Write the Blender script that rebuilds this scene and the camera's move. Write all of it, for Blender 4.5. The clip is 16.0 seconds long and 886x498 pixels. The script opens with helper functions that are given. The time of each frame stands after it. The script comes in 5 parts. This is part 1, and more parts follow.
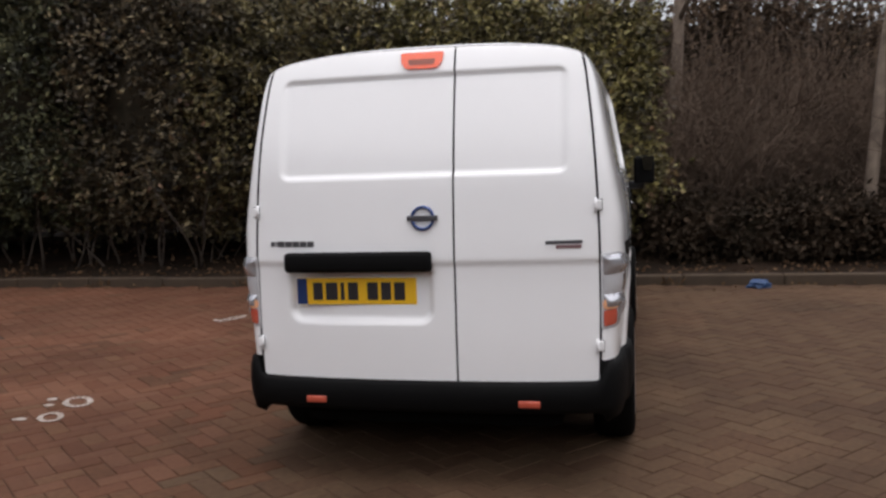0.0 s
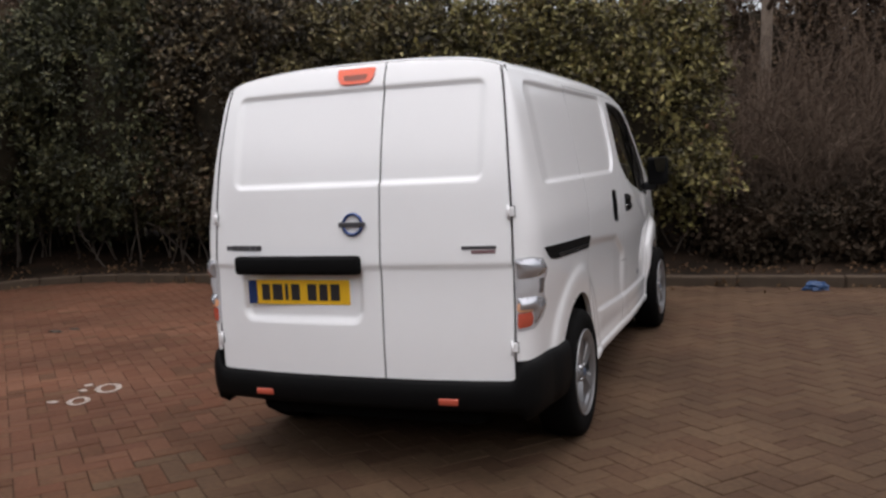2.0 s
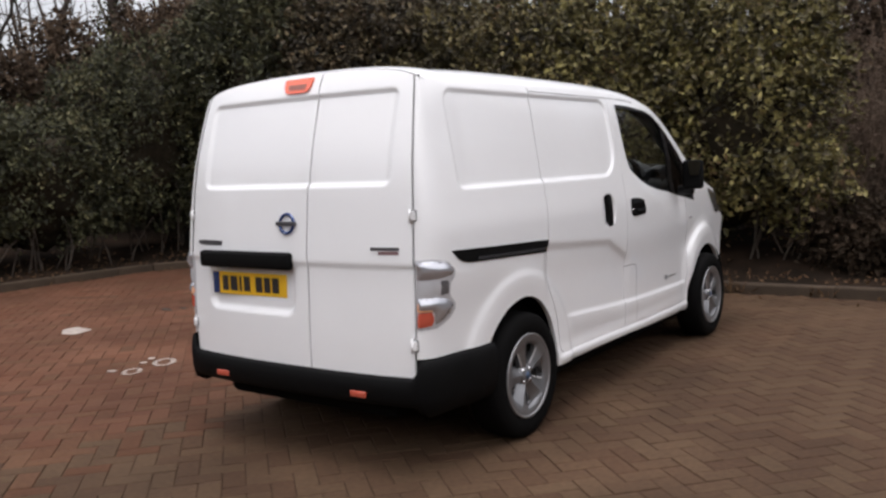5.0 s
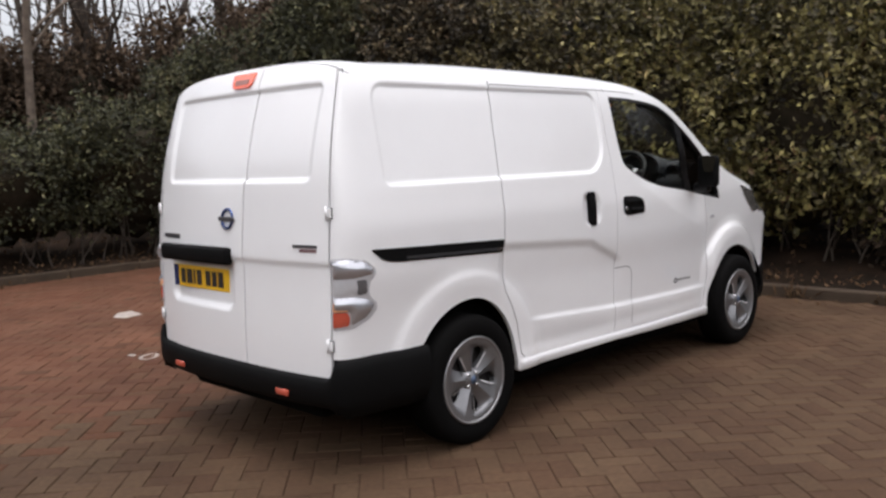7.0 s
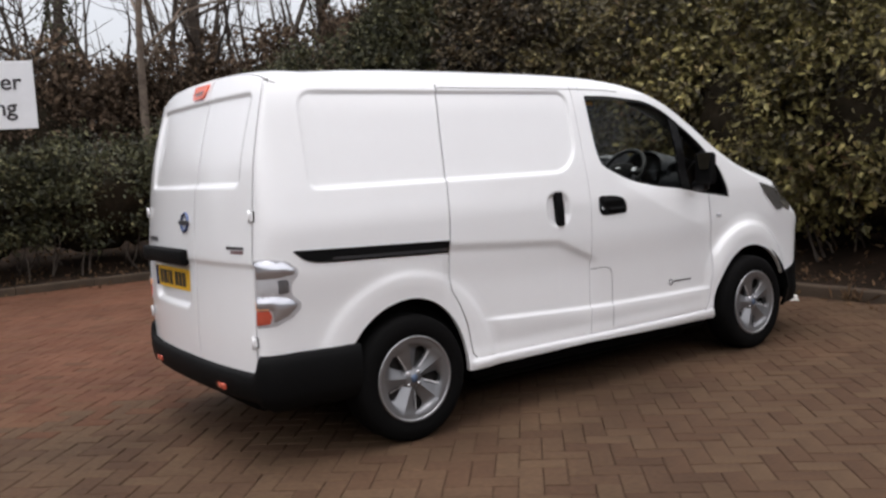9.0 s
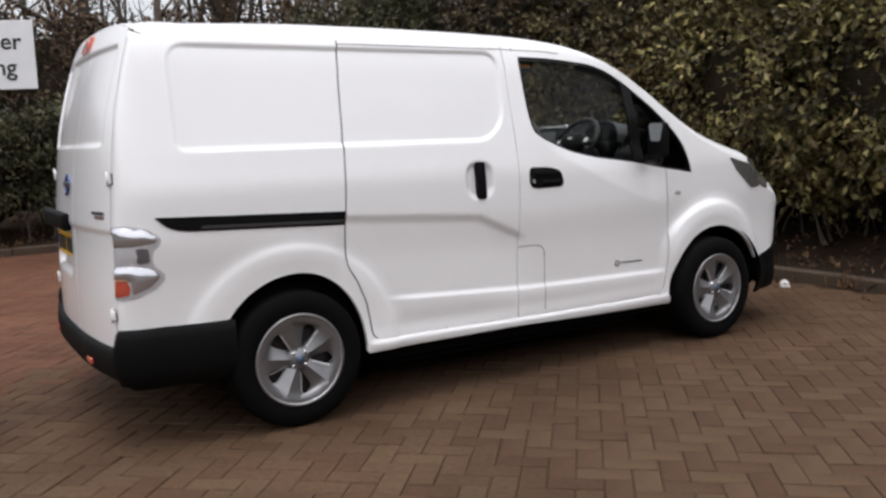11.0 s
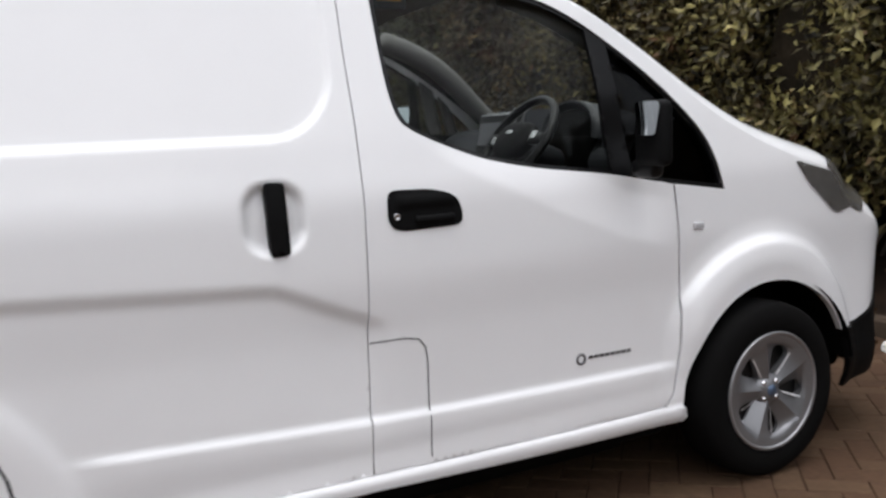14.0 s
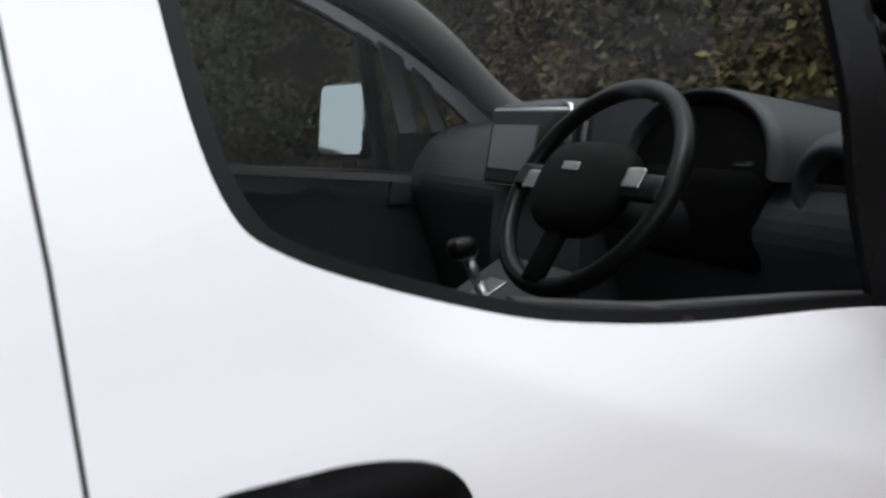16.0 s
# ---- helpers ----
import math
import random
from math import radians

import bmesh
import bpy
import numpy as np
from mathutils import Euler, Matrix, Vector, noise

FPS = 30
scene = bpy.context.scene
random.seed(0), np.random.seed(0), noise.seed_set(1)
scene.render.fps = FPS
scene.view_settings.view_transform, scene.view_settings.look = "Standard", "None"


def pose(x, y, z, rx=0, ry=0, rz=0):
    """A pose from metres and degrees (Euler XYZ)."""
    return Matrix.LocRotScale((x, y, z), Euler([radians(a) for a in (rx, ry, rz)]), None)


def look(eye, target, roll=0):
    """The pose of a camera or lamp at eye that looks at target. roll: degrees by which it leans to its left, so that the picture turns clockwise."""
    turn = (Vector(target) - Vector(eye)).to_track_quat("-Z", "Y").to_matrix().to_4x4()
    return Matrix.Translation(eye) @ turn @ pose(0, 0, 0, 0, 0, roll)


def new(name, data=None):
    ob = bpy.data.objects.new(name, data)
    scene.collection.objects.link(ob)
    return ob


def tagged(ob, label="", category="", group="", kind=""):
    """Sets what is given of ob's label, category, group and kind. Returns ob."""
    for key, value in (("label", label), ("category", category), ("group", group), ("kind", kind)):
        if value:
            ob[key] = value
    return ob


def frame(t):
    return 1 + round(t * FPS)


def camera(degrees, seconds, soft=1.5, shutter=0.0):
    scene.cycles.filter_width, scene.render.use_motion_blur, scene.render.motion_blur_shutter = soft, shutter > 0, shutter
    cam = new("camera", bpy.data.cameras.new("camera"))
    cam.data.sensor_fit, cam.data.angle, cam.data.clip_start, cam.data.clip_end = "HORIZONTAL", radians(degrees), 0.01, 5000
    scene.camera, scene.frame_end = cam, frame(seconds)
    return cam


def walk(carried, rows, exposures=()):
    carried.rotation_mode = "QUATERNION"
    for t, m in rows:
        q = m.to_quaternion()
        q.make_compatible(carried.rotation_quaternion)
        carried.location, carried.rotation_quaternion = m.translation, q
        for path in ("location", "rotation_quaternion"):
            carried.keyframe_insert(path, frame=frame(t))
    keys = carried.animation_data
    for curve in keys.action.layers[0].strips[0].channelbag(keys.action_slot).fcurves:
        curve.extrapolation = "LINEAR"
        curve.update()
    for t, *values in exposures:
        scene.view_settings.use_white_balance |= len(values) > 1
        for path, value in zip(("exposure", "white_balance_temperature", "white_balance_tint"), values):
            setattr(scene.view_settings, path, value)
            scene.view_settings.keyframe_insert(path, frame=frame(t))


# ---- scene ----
cam = camera(54.2, 16.0, soft=2.6, shutter=0.4)
PATH = [
    (0, (0.874, -4.168, 1.358), (0.433, -2.229, 1.148), -2.1),
    (0.5, (1.137, -4.19, 1.364), (0.58, -2.284, 1.126), -2.9),
    (1, (1.34, -4.18, 1.345), (0.752, -2.281, 1.132), -2.3),
    (1.5, (1.557, -4.107, 1.352), (0.873, -2.242, 1.124), -2.0),
    (2, (1.768, -4.095, 1.376), (1.027, -2.249, 1.171), -2.9),
    (2.5, (2.035, -4.102, 1.368), (1.202, -2.298, 1.146), -3.6),
    (3, (2.218, -4.012, 1.327), (1.341, -2.226, 1.122), -3.5),
    (3.5, (2.41, -3.964, 1.35), (1.467, -2.21, 1.169), -3.0),
    (6, (3.308, -3.308, 1.372), (2.034, -1.78, 1.159), -3.0),
    (6.5, (3.469, -3.146, 1.364), (2.145, -1.662, 1.16), -3.1),
    (7, (3.591, -2.944, 1.362), (2.188, -1.534, 1.154), -2.1),
    (7.5, (3.721, -2.768, 1.376), (2.266, -1.414, 1.16), -2.6),
    (8, (3.944, -2.589, 1.374), (2.42, -1.31, 1.165), -3.1),
    (10.5, (4.451, -1.676, 1.25), (2.769, -0.615, 1.041), -2.3),
    (11, (4.407, -1.429, 1.26), (2.717, -0.388, 1.012), -2.0),
    (11.5, (4.39, -1.14, 1.246), (2.679, -0.143, 0.965), -2.5),
    (12, (4.237, -0.83, 1.178), (2.545, 0.195, 0.89), -0.8),
    (12.5, (3.979, -0.519, 1.187), (2.283, 0.506, 0.92), -1.2),
    (13, (3.745, -0.138, 1.194), (2.0, 0.796, 0.904), -2.0),
    (13.5, (3.331, 0.126, 1.179), (1.569, 1.038, 0.927), -1.9),
    (14, (2.948, 0.412, 1.238), (1.174, 1.302, 0.985), -2.9),
    (14.5, (2.519, 0.663, 1.277), (0.75, 1.531, 0.932), -1.9),
    (15, (2.079, 0.878, 1.325), (0.318, 1.764, 0.984), -1.8),
    (15.3, (1.861, 1.018, 1.341), (0.096, 1.886, 0.998), -2.9),
    (15.5, (1.715, 1.112, 1.352), (-0.072, 1.925, 0.973), -3.6),
    (16, (1.408, 1.227, 1.384), (-0.339, 2.126, 1.008), -3.7),
]
EXPOSURES = [(0, 0.36, 6450, 13.3), (3.5, 0.46, 6450, 13.3), (7, 0.65, 6430, 13.1), (10.5, 0.63, 6400, 11.7), (13, 0.70, 6350, 11), (15, 0.62, 6240, 10.6), (15.5, 0.66, 6200, 10.5), (16, 0.94, 6150, 10.3)]
walk(cam, [(t, look(eye, target, roll)) for t, eye, target, roll in PATH], EXPOSURES)

# ---- world and light: a dull, overcast day ----
world = bpy.data.worlds.new("overcast_sky")
scene.world = world
world.use_nodes = True
wn, wl = world.node_tree.nodes, world.node_tree.links
sky = wn.new("ShaderNodeTexSky")
sky.sky_type = 'NISHITA'
sky.sun_disc = False
sky.sun_elevation, sky.sun_rotation = radians(81), radians(133)
sky.dust_density, sky.air_density, sky.ozone_density = 4.0, 1.0, 1.0
grey = wn.new("ShaderNodeHueSaturation")
grey.inputs["Saturation"].default_value = 0.2
wl.new(sky.outputs["Color"], grey.inputs["Color"])
wl.new(grey.outputs["Color"], wn["Background"].inputs["Color"])
wn["Background"].inputs["Strength"].default_value = 0.15
sun_data = bpy.data.lights.new("sun", 'SUN')
sun_data.energy, sun_data.angle, sun_data.color = 1.05, radians(136), (1.0, 0.97, 0.93)
sun = new("sun", sun_data)
sun.matrix_world = look((.7, -.65, 6), (0, 0, 0))


# ---- materials ----
def material(name, color, rough=0.5, metal=0.0, coat=0.0, spec=0.5, grain=0.0, scale=60.0, bump=0.0, bump_scale=200.0, blot=0.0, blot_scale=3.0, color2=None, island=False, objects=False, emission=None):
    """A surface with fine grain and larger blots of color2, both in metres of the object's own space."""
    m = bpy.data.materials.new(name)
    m.use_nodes = True
    n, l = m.node_tree.nodes, m.node_tree.links
    b = n["Principled BSDF"]
    b.inputs["Base Color"].default_value = (*color, 1)
    b.inputs["Roughness"].default_value, b.inputs["Metallic"].default_value = rough, metal
    b.inputs["Coat Weight"].default_value, b.inputs["Coat Roughness"].default_value = coat, 0.04
    b.inputs["Specular IOR Level"].default_value = spec
    co = n.new("ShaderNodeTexCoord").outputs["Object"]
    last = None
    if color2 is not None:
        mix = n.new("ShaderNodeMix"); mix.data_type = 'RGBA'
        mix.inputs["A"].default_value, mix.inputs["B"].default_value = (*color, 1), (*color2, 1)
        if island or objects:
            g = n.new("ShaderNodeNewGeometry" if island else "ShaderNodeObjectInfo")
            l.new(g.outputs["Random Per Island" if island else "Random"], mix.inputs["Factor"])
        else:
            t = n.new("ShaderNodeTexNoise"); t.inputs["Scale"].default_value = blot_scale; t.inputs["Detail"].default_value = 5
            r = n.new("ShaderNodeMapRange"); r.inputs[1].default_value, r.inputs[2].default_value = 0.35, 0.7
            l.new(co, t.inputs["Vector"]); l.new(t.outputs["Fac"], r.inputs[0]); l.new(r.outputs[0], mix.inputs["Factor"])
        last = mix.outputs["Result"]
    if grain or blot:
        t = n.new("ShaderNodeTexNoise"); t.inputs["Scale"].default_value = scale; t.inputs["Detail"].default_value = 4
        t2 = n.new("ShaderNodeTexNoise"); t2.inputs["Scale"].default_value = blot_scale; t2.inputs["Detail"].default_value = 3
        l.new(co, t.inputs["Vector"]); l.new(co, t2.inputs["Vector"])
        r = n.new("ShaderNodeMapRange"); r.inputs[3].default_value, r.inputs[4].default_value = 1 - grain, 1 + grain
        r2 = n.new("ShaderNodeMapRange"); r2.inputs[1].default_value, r2.inputs[2].default_value, r2.inputs[3].default_value, r2.inputs[4].default_value = 0.3, 0.7, 1 - blot, 1 + blot
        l.new(t.outputs["Fac"], r.inputs[0]); l.new(t2.outputs["Fac"], r2.inputs[0])
        mul = n.new("ShaderNodeMath"); mul.operation = 'MULTIPLY'
        l.new(r.outputs[0], mul.inputs[0]); l.new(r2.outputs[0], mul.inputs[1])
        h = n.new("ShaderNodeHueSaturation"); h.inputs["Color"].default_value = (*color, 1)
        if last is not None:
            l.new(last, h.inputs["Color"])
        l.new(mul.outputs[0], h.inputs["Value"])
        last = h.outputs["Color"]
        if rough > 0.3:
            rr = n.new("ShaderNodeMapRange"); rr.inputs[3].default_value, rr.inputs[4].default_value = rough - 0.12, min(1, rough + 0.12)
            l.new(t2.outputs["Fac"], rr.inputs[0]); l.new(rr.outputs[0], b.inputs["Roughness"])
    if last is not None:
        l.new(last, b.inputs["Base Color"])
    if bump:
        t = n.new("ShaderNodeTexNoise"); t.inputs["Scale"].default_value = bump_scale; t.inputs["Detail"].default_value = 3
        bp = n.new("ShaderNodeBump"); bp.inputs["Strength"].default_value, bp.inputs["Distance"].default_value = bump, 0.002
        l.new(co, t.inputs["Vector"]); l.new(t.outputs["Fac"], bp.inputs["Height"]); l.new(bp.outputs["Normal"], b.inputs["Normal"])
    if emission:
        b.inputs["Emission Color"].default_value, b.inputs["Emission Strength"].default_value = (*emission, 1), 1
    return m


PAINT = material("white_van_paint", (0.85, 0.85, 0.86), 0.30, coat=0.9, grain=0.012, scale=9, blot=0.012, blot_scale=1.6)
SEAM = material("dark_seal", (0.012, 0.012, 0.012), 0.8, spec=0.2)
LINE = material("grey_shut_line", (0.11, 0.11, 0.115), 0.7)
PLASTIC = material("black_grained_plastic", (0.004, 0.004, 0.0042), 0.6, spec=0.09, grain=0.2, scale=90, bump=0.4, bump_scale=700)
GLOSSBLACK = material("gloss_black_plastic", (0.005, 0.005, 0.0055), 0.35, spec=0.25)
RUBBER = material("tyre_rubber", (0.004, 0.0038, 0.0038), 0.85, spec=0.07, grain=0.25, scale=60, bump=0.5, bump_scale=300)
ALLOY = material("grey_alloy", (0.225, 0.225, 0.234), 0.33, metal=0.65, grain=0.08, scale=70)
BRIGHT = material("bright_machined_alloy", (0.75, 0.75, 0.77), 0.2, metal=1.0)
CHROME = material("silver_trim", (0.62, 0.62, 0.63), 0.25, metal=0.9)
REFLECTOR = material("silver_lamp_reflector", (0.57, 0.58, 0.62), 0.16, metal=0.66, coat=0.9, grain=0.08, scale=40)
GREYLENS = material("grey_lamp_insert", (0.15, 0.15, 0.16), 0.16, metal=0.3, coat=0.9, grain=0.25, scale=40)
HEADLENS = material("grey_headlamp_lens", (0.10, 0.096, 0.09), 0.10, metal=0.1, coat=1.0, grain=0.25, scale=24)
SPOKEEDGE = material("spoke_edge_highlight", (0.62, 0.62, 0.63), 0.35, metal=0.3)
RIMALLOY = material("satin_alloy_rim", (0.35, 0.35, 0.36), 0.34, metal=0.75, grain=0.06, scale=60)
HUBBLUE = material("blue_grey_hub_badge", (0.10, 0.14, 0.22), 0.3, metal=0.5)
BRAKE = material("dull_brake_metal", (0.022, 0.02, 0.019), 0.6, metal=0.4, grain=0.3, scale=40)
SMOKE = material("dark_lamp_lens", (0.06, 0.06, 0.065), 0.1, metal=0.3, coat=0.9)
CLEARLENS = material("clear_lamp_lens", (0.52, 0.52, 0.54), 0.12, metal=0.1, grain=0.06, scale=45, coat=0.9)
BRAKELENS = material("orange_red_brake_lens", (0.90, 0.13, 0.05), 0.18, coat=0.9)
REDLENS = material("red_lamp_lens", (0.48, 0.085, 0.05), 0.18, coat=0.9, grain=0.1, scale=80)
ORANGELENS = material("amber_lamp_lens", (0.80, 0.40, 0.22), 0.18, coat=0.9)
BLUE = material("blue_badge_enamel", (0.025, 0.06, 0.20), 0.2, metal=0.4, coat=0.6)
YELLOW = material("yellow_plate_film", (0.86, 0.50, 0.02), 0.35, coat=0.3)
INK = material("dark_ink", (0.02, 0.018, 0.02), 0.5)
BADGEGREY = material("grey_badge", (0.12, 0.12, 0.13), 0.3, metal=0.5)
BADGERED = material("dull_red_badge", (0.21, 0.125, 0.13), 0.35)
TRIM = material("charcoal_dash_plastic", (0.034, 0.036, 0.041), 0.5, spec=0.4, grain=0.15, scale=50, bump=0.3, bump_scale=500)
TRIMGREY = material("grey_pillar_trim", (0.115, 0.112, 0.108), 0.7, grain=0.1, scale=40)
# underbody black, also used to paint shaded pieces of the cab
DARK = material("dark_underbody_and_shade", (0.004, 0.004, 0.004), 0.9, spec=0.04, grain=0.3, scale=20)
ORANGEFILM = material("orange_sticker", (0.8, 0.35, 0.03), 0.4)
SCREEN = material("dark_display_glass", (0.11, 0.11, 0.12), 0.3)
MIRROR = material("tinted_mirror_silver", (0.50, 0.54, 0.56), 0.03, metal=1.0)


def glass(name, tint, rough=0.0):
    m = bpy.data.materials.new(name)
    m.use_nodes = True
    n, l = m.node_tree.nodes, m.node_tree.links
    n.clear()
    out, mix, clear, shine, fres = n.new("ShaderNodeOutputMaterial"), n.new("ShaderNodeMixShader"), n.new("ShaderNodeBsdfTransparent"), n.new("ShaderNodeBsdfGlossy"), n.new("ShaderNodeFresnel")
    clear.inputs["Color"].default_value = (*tint, 1)
    shine.inputs["Roughness"].default_value = rough
    shine.inputs["Color"].default_value = (0.9, 0.9, 0.9, 1)
    fres.inputs["IOR"].default_value = 1.22
    l.new(fres.outputs[0], mix.inputs[0]); l.new(clear.outputs[0], mix.inputs[1]); l.new(shine.outputs[0], mix.inputs[2]); l.new(mix.outputs[0], out.inputs["Surface"])
    return m


GLASS = glass("tinted_window_glass", (0.75, 0.78, 0.75))
SCREENGLASS = glass("clear_windscreen_glass", (0.92, 0.94, 0.92))
GLASSDARK = glass("dark_quarter_glass", (0.06, 0.06, 0.06))


# ---- mesh helpers ----
def link_mesh(name, verts, faces, mat, parent=None, label="", smooth=True):
    me = bpy.data.meshes.new(name)
    me.from_pydata([tuple(map(float, v)) for v in verts], [], [tuple(map(int, f)) for f in faces])
    me.materials.append(mat)
    if smooth:
        me.polygons.foreach_set("use_smooth", [True] * len(me.polygons))
    me.update()
    ob = new(name, me)
    if parent is not None:
        ob.parent = parent
    if label:
        tagged(ob, label)
    return ob


def part(name, bm, mat, parent, label="", smooth=False):
    me = bpy.data.meshes.new(name)
    bmesh.ops.recalc_face_normals(bm, faces=bm.faces)
    bm.to_mesh(me)
    bm.free()
    me.materials.append(mat)
    if smooth:
        me.polygons.foreach_set("use_smooth", [True] * len(me.polygons))
    ob = new(name, me)
    if parent is not None:
        ob.parent = parent
    if label:
        tagged(ob, label)
    return ob


def thing(name, label, category, group="", at=(0, 0, 0)):
    ob = new(name)
    ob.empty_display_size = 0.1
    ob.location = at
    return tagged(ob, label, category, group)


def box(size, at=(0, 0, 0), bevel=0.0, turn=None, segments=2):
    bm = bmesh.new()
    bmesh.ops.create_cube(bm, size=1)
    bmesh.ops.scale(bm, vec=size, verts=bm.verts)
    if bevel:
        bmesh.ops.bevel(bm, geom=bm.edges[:], offset=bevel, segments=segments, profile=0.5, affect='EDGES')
    if turn is not None:
        bmesh.ops.transform(bm, matrix=turn, verts=bm.verts)
    bmesh.ops.translate(bm, vec=at, verts=bm.verts)
    return bm


def revolve(profile, steps, axis_x=0.0, closed=False):
    """Turns (radius, x) pairs about the x axis."""
    verts, faces = [], []
    k = len(profile)
    for i in range(steps):
        a = 2 * math.pi * i / steps
        for r, x in profile:
            verts.append((x, r * math.cos(a), r * math.sin(a)))
    for i in range(steps):
        j = (i + 1) % steps
        for p in range(k if closed else k - 1):
            q = (p + 1) % k
            faces.append((i * k + p, i * k + q, j * k + q, j * k + p))
    return verts, faces


def tube(points, radius, sides=8, taper=None):
    """Verts and faces of a round rod along points."""
    verts, faces = [], []
    pts = [Vector(p) for p in points]
    n = len(pts)
    for i, p in enumerate(pts):
        d = (pts[min(i + 1, n - 1)] - pts[max(i - 1, 0)]).normalized()
        u = d.cross(Vector((0.31, 0.17, 0.93))).normalized()
        w = d.cross(u)
        r = radius if taper is None else taper[i]
        for s in range(sides):
            a = 2 * math.pi * s / sides
            verts.append(p + r * (math.cos(a) * u + math.sin(a) * w))
    for i in range(n - 1):
        for s in range(sides):
            t = (s + 1) % sides
            faces.append((i * sides + s, i * sides + t, (i + 1) * sides + t, (i + 1) * sides + s))
    faces.append(tuple(range(sides))[::-1])
    faces.append(tuple((n - 1) * sides + s for s in range(sides)))
    return verts, faces


def pchip(xs, ys):
    """A smooth curve through the points that never overshoots, as a quick table."""
    xs, ys = np.array(xs, float), np.array(ys, float)
    h, d = np.diff(xs), np.diff(ys) / np.diff(xs)
    m = np.zeros_like(xs)
    for i in range(1, len(xs) - 1):
        if d[i - 1] * d[i] > 0:
            a, b = 2 * h[i] + h[i - 1], h[i] + 2 * h[i - 1]
            m[i] = (a + b) / (a / d[i - 1] + b / d[i])
    m[0], m[-1] = d[0], d[-1]
    gx = np.linspace(xs[0], xs[-1], 900)
    k = np.clip(np.searchsorted(xs, gx) - 1, 0, len(xs) - 2)
    t = (gx - xs[k]) / h[k]
    gy = ys[k] * (1 + 2 * t) * (1 - t) ** 2 + h[k] * m[k] * t * (1 - t) ** 2 + ys[k + 1] * t * t * (3 - 2 * t) + h[k] * m[k + 1] * t * t * (t - 1)
    return lambda v: np.interp(v, gx, gy)


def step01(a, b, v):
    t = np.clip((v - a) / (b - a), 0, 1)
    return t * t * (3 - 2 * t)


def round_box(a, b, a0, a1, b0, b1, radii):
    """Signed distance to a box with its own radius at each corner: high-high, high-low, low-low, low-high."""
    ca, cb = a - (a0 + a1) / 2, b - (b0 + b1) / 2
    r = np.where(ca > 0, np.where(cb > 0, radii[0], radii[1]), np.where(cb > 0, radii[3], radii[2]))
    qa, qb = np.abs(ca) - (a1 - a0) / 2 + r, np.abs(cb) - (b1 - b0) / 2 + r
    return np.minimum(np.maximum(qa, qb), 0) + np.hypot(np.maximum(qa, 0), np.maximum(qb, 0)) - r


def fillet(pts):
    """Rounds the corners of a closed outline of (a, b, radius)."""
    out = []
    n = len(pts)
    for i in range(n):
        p = Vector(pts[i][:2])
        r = pts[i][2] if len(pts[i]) > 2 else 0
        if not r:
            out.append(tuple(p))
            continue
        u, w = Vector(pts[i - 1][:2]) - p, Vector(pts[(i + 1) % n][:2]) - p
        a, b = p + u.normalized() * min(r, u.length * 0.5), p + w.normalized() * min(r, w.length * 0.5)
        for k in range(6):
            t = k / 5
            out.append(tuple((1 - t) ** 2 * a + 2 * t * (1 - t) * p + t * t * b))
    return out


def resample(pts, step, closed=True):
    out = []
    n = len(pts)
    for i in range(n if closed else n - 1):
        a, b = np.array(pts[i][:2], float), np.array(pts[(i + 1) % n][:2], float)
        d = np.hypot(*(b - a))
        if d < 1e-5:
            continue
        k = max(1, int(round(d / step)))
        out += [a + (b - a) * j / k for j in range(k)]
    return np.array(out)


def within(p, poly):
    x, y = p[:, 0], p[:, 1]
    hit = np.zeros(len(p), bool)
    for (x0, y0), (x1, y1) in zip(poly, np.roll(poly, -1, 0)):
        if y0 != y1:
            hit ^= ((y0 > y) != (y1 > y)) & (x < (x1 - x0) * (y - y0) / (y1 - y0) + x0)
    return hit


from mathutils.geometry import delaunay_2d_cdt


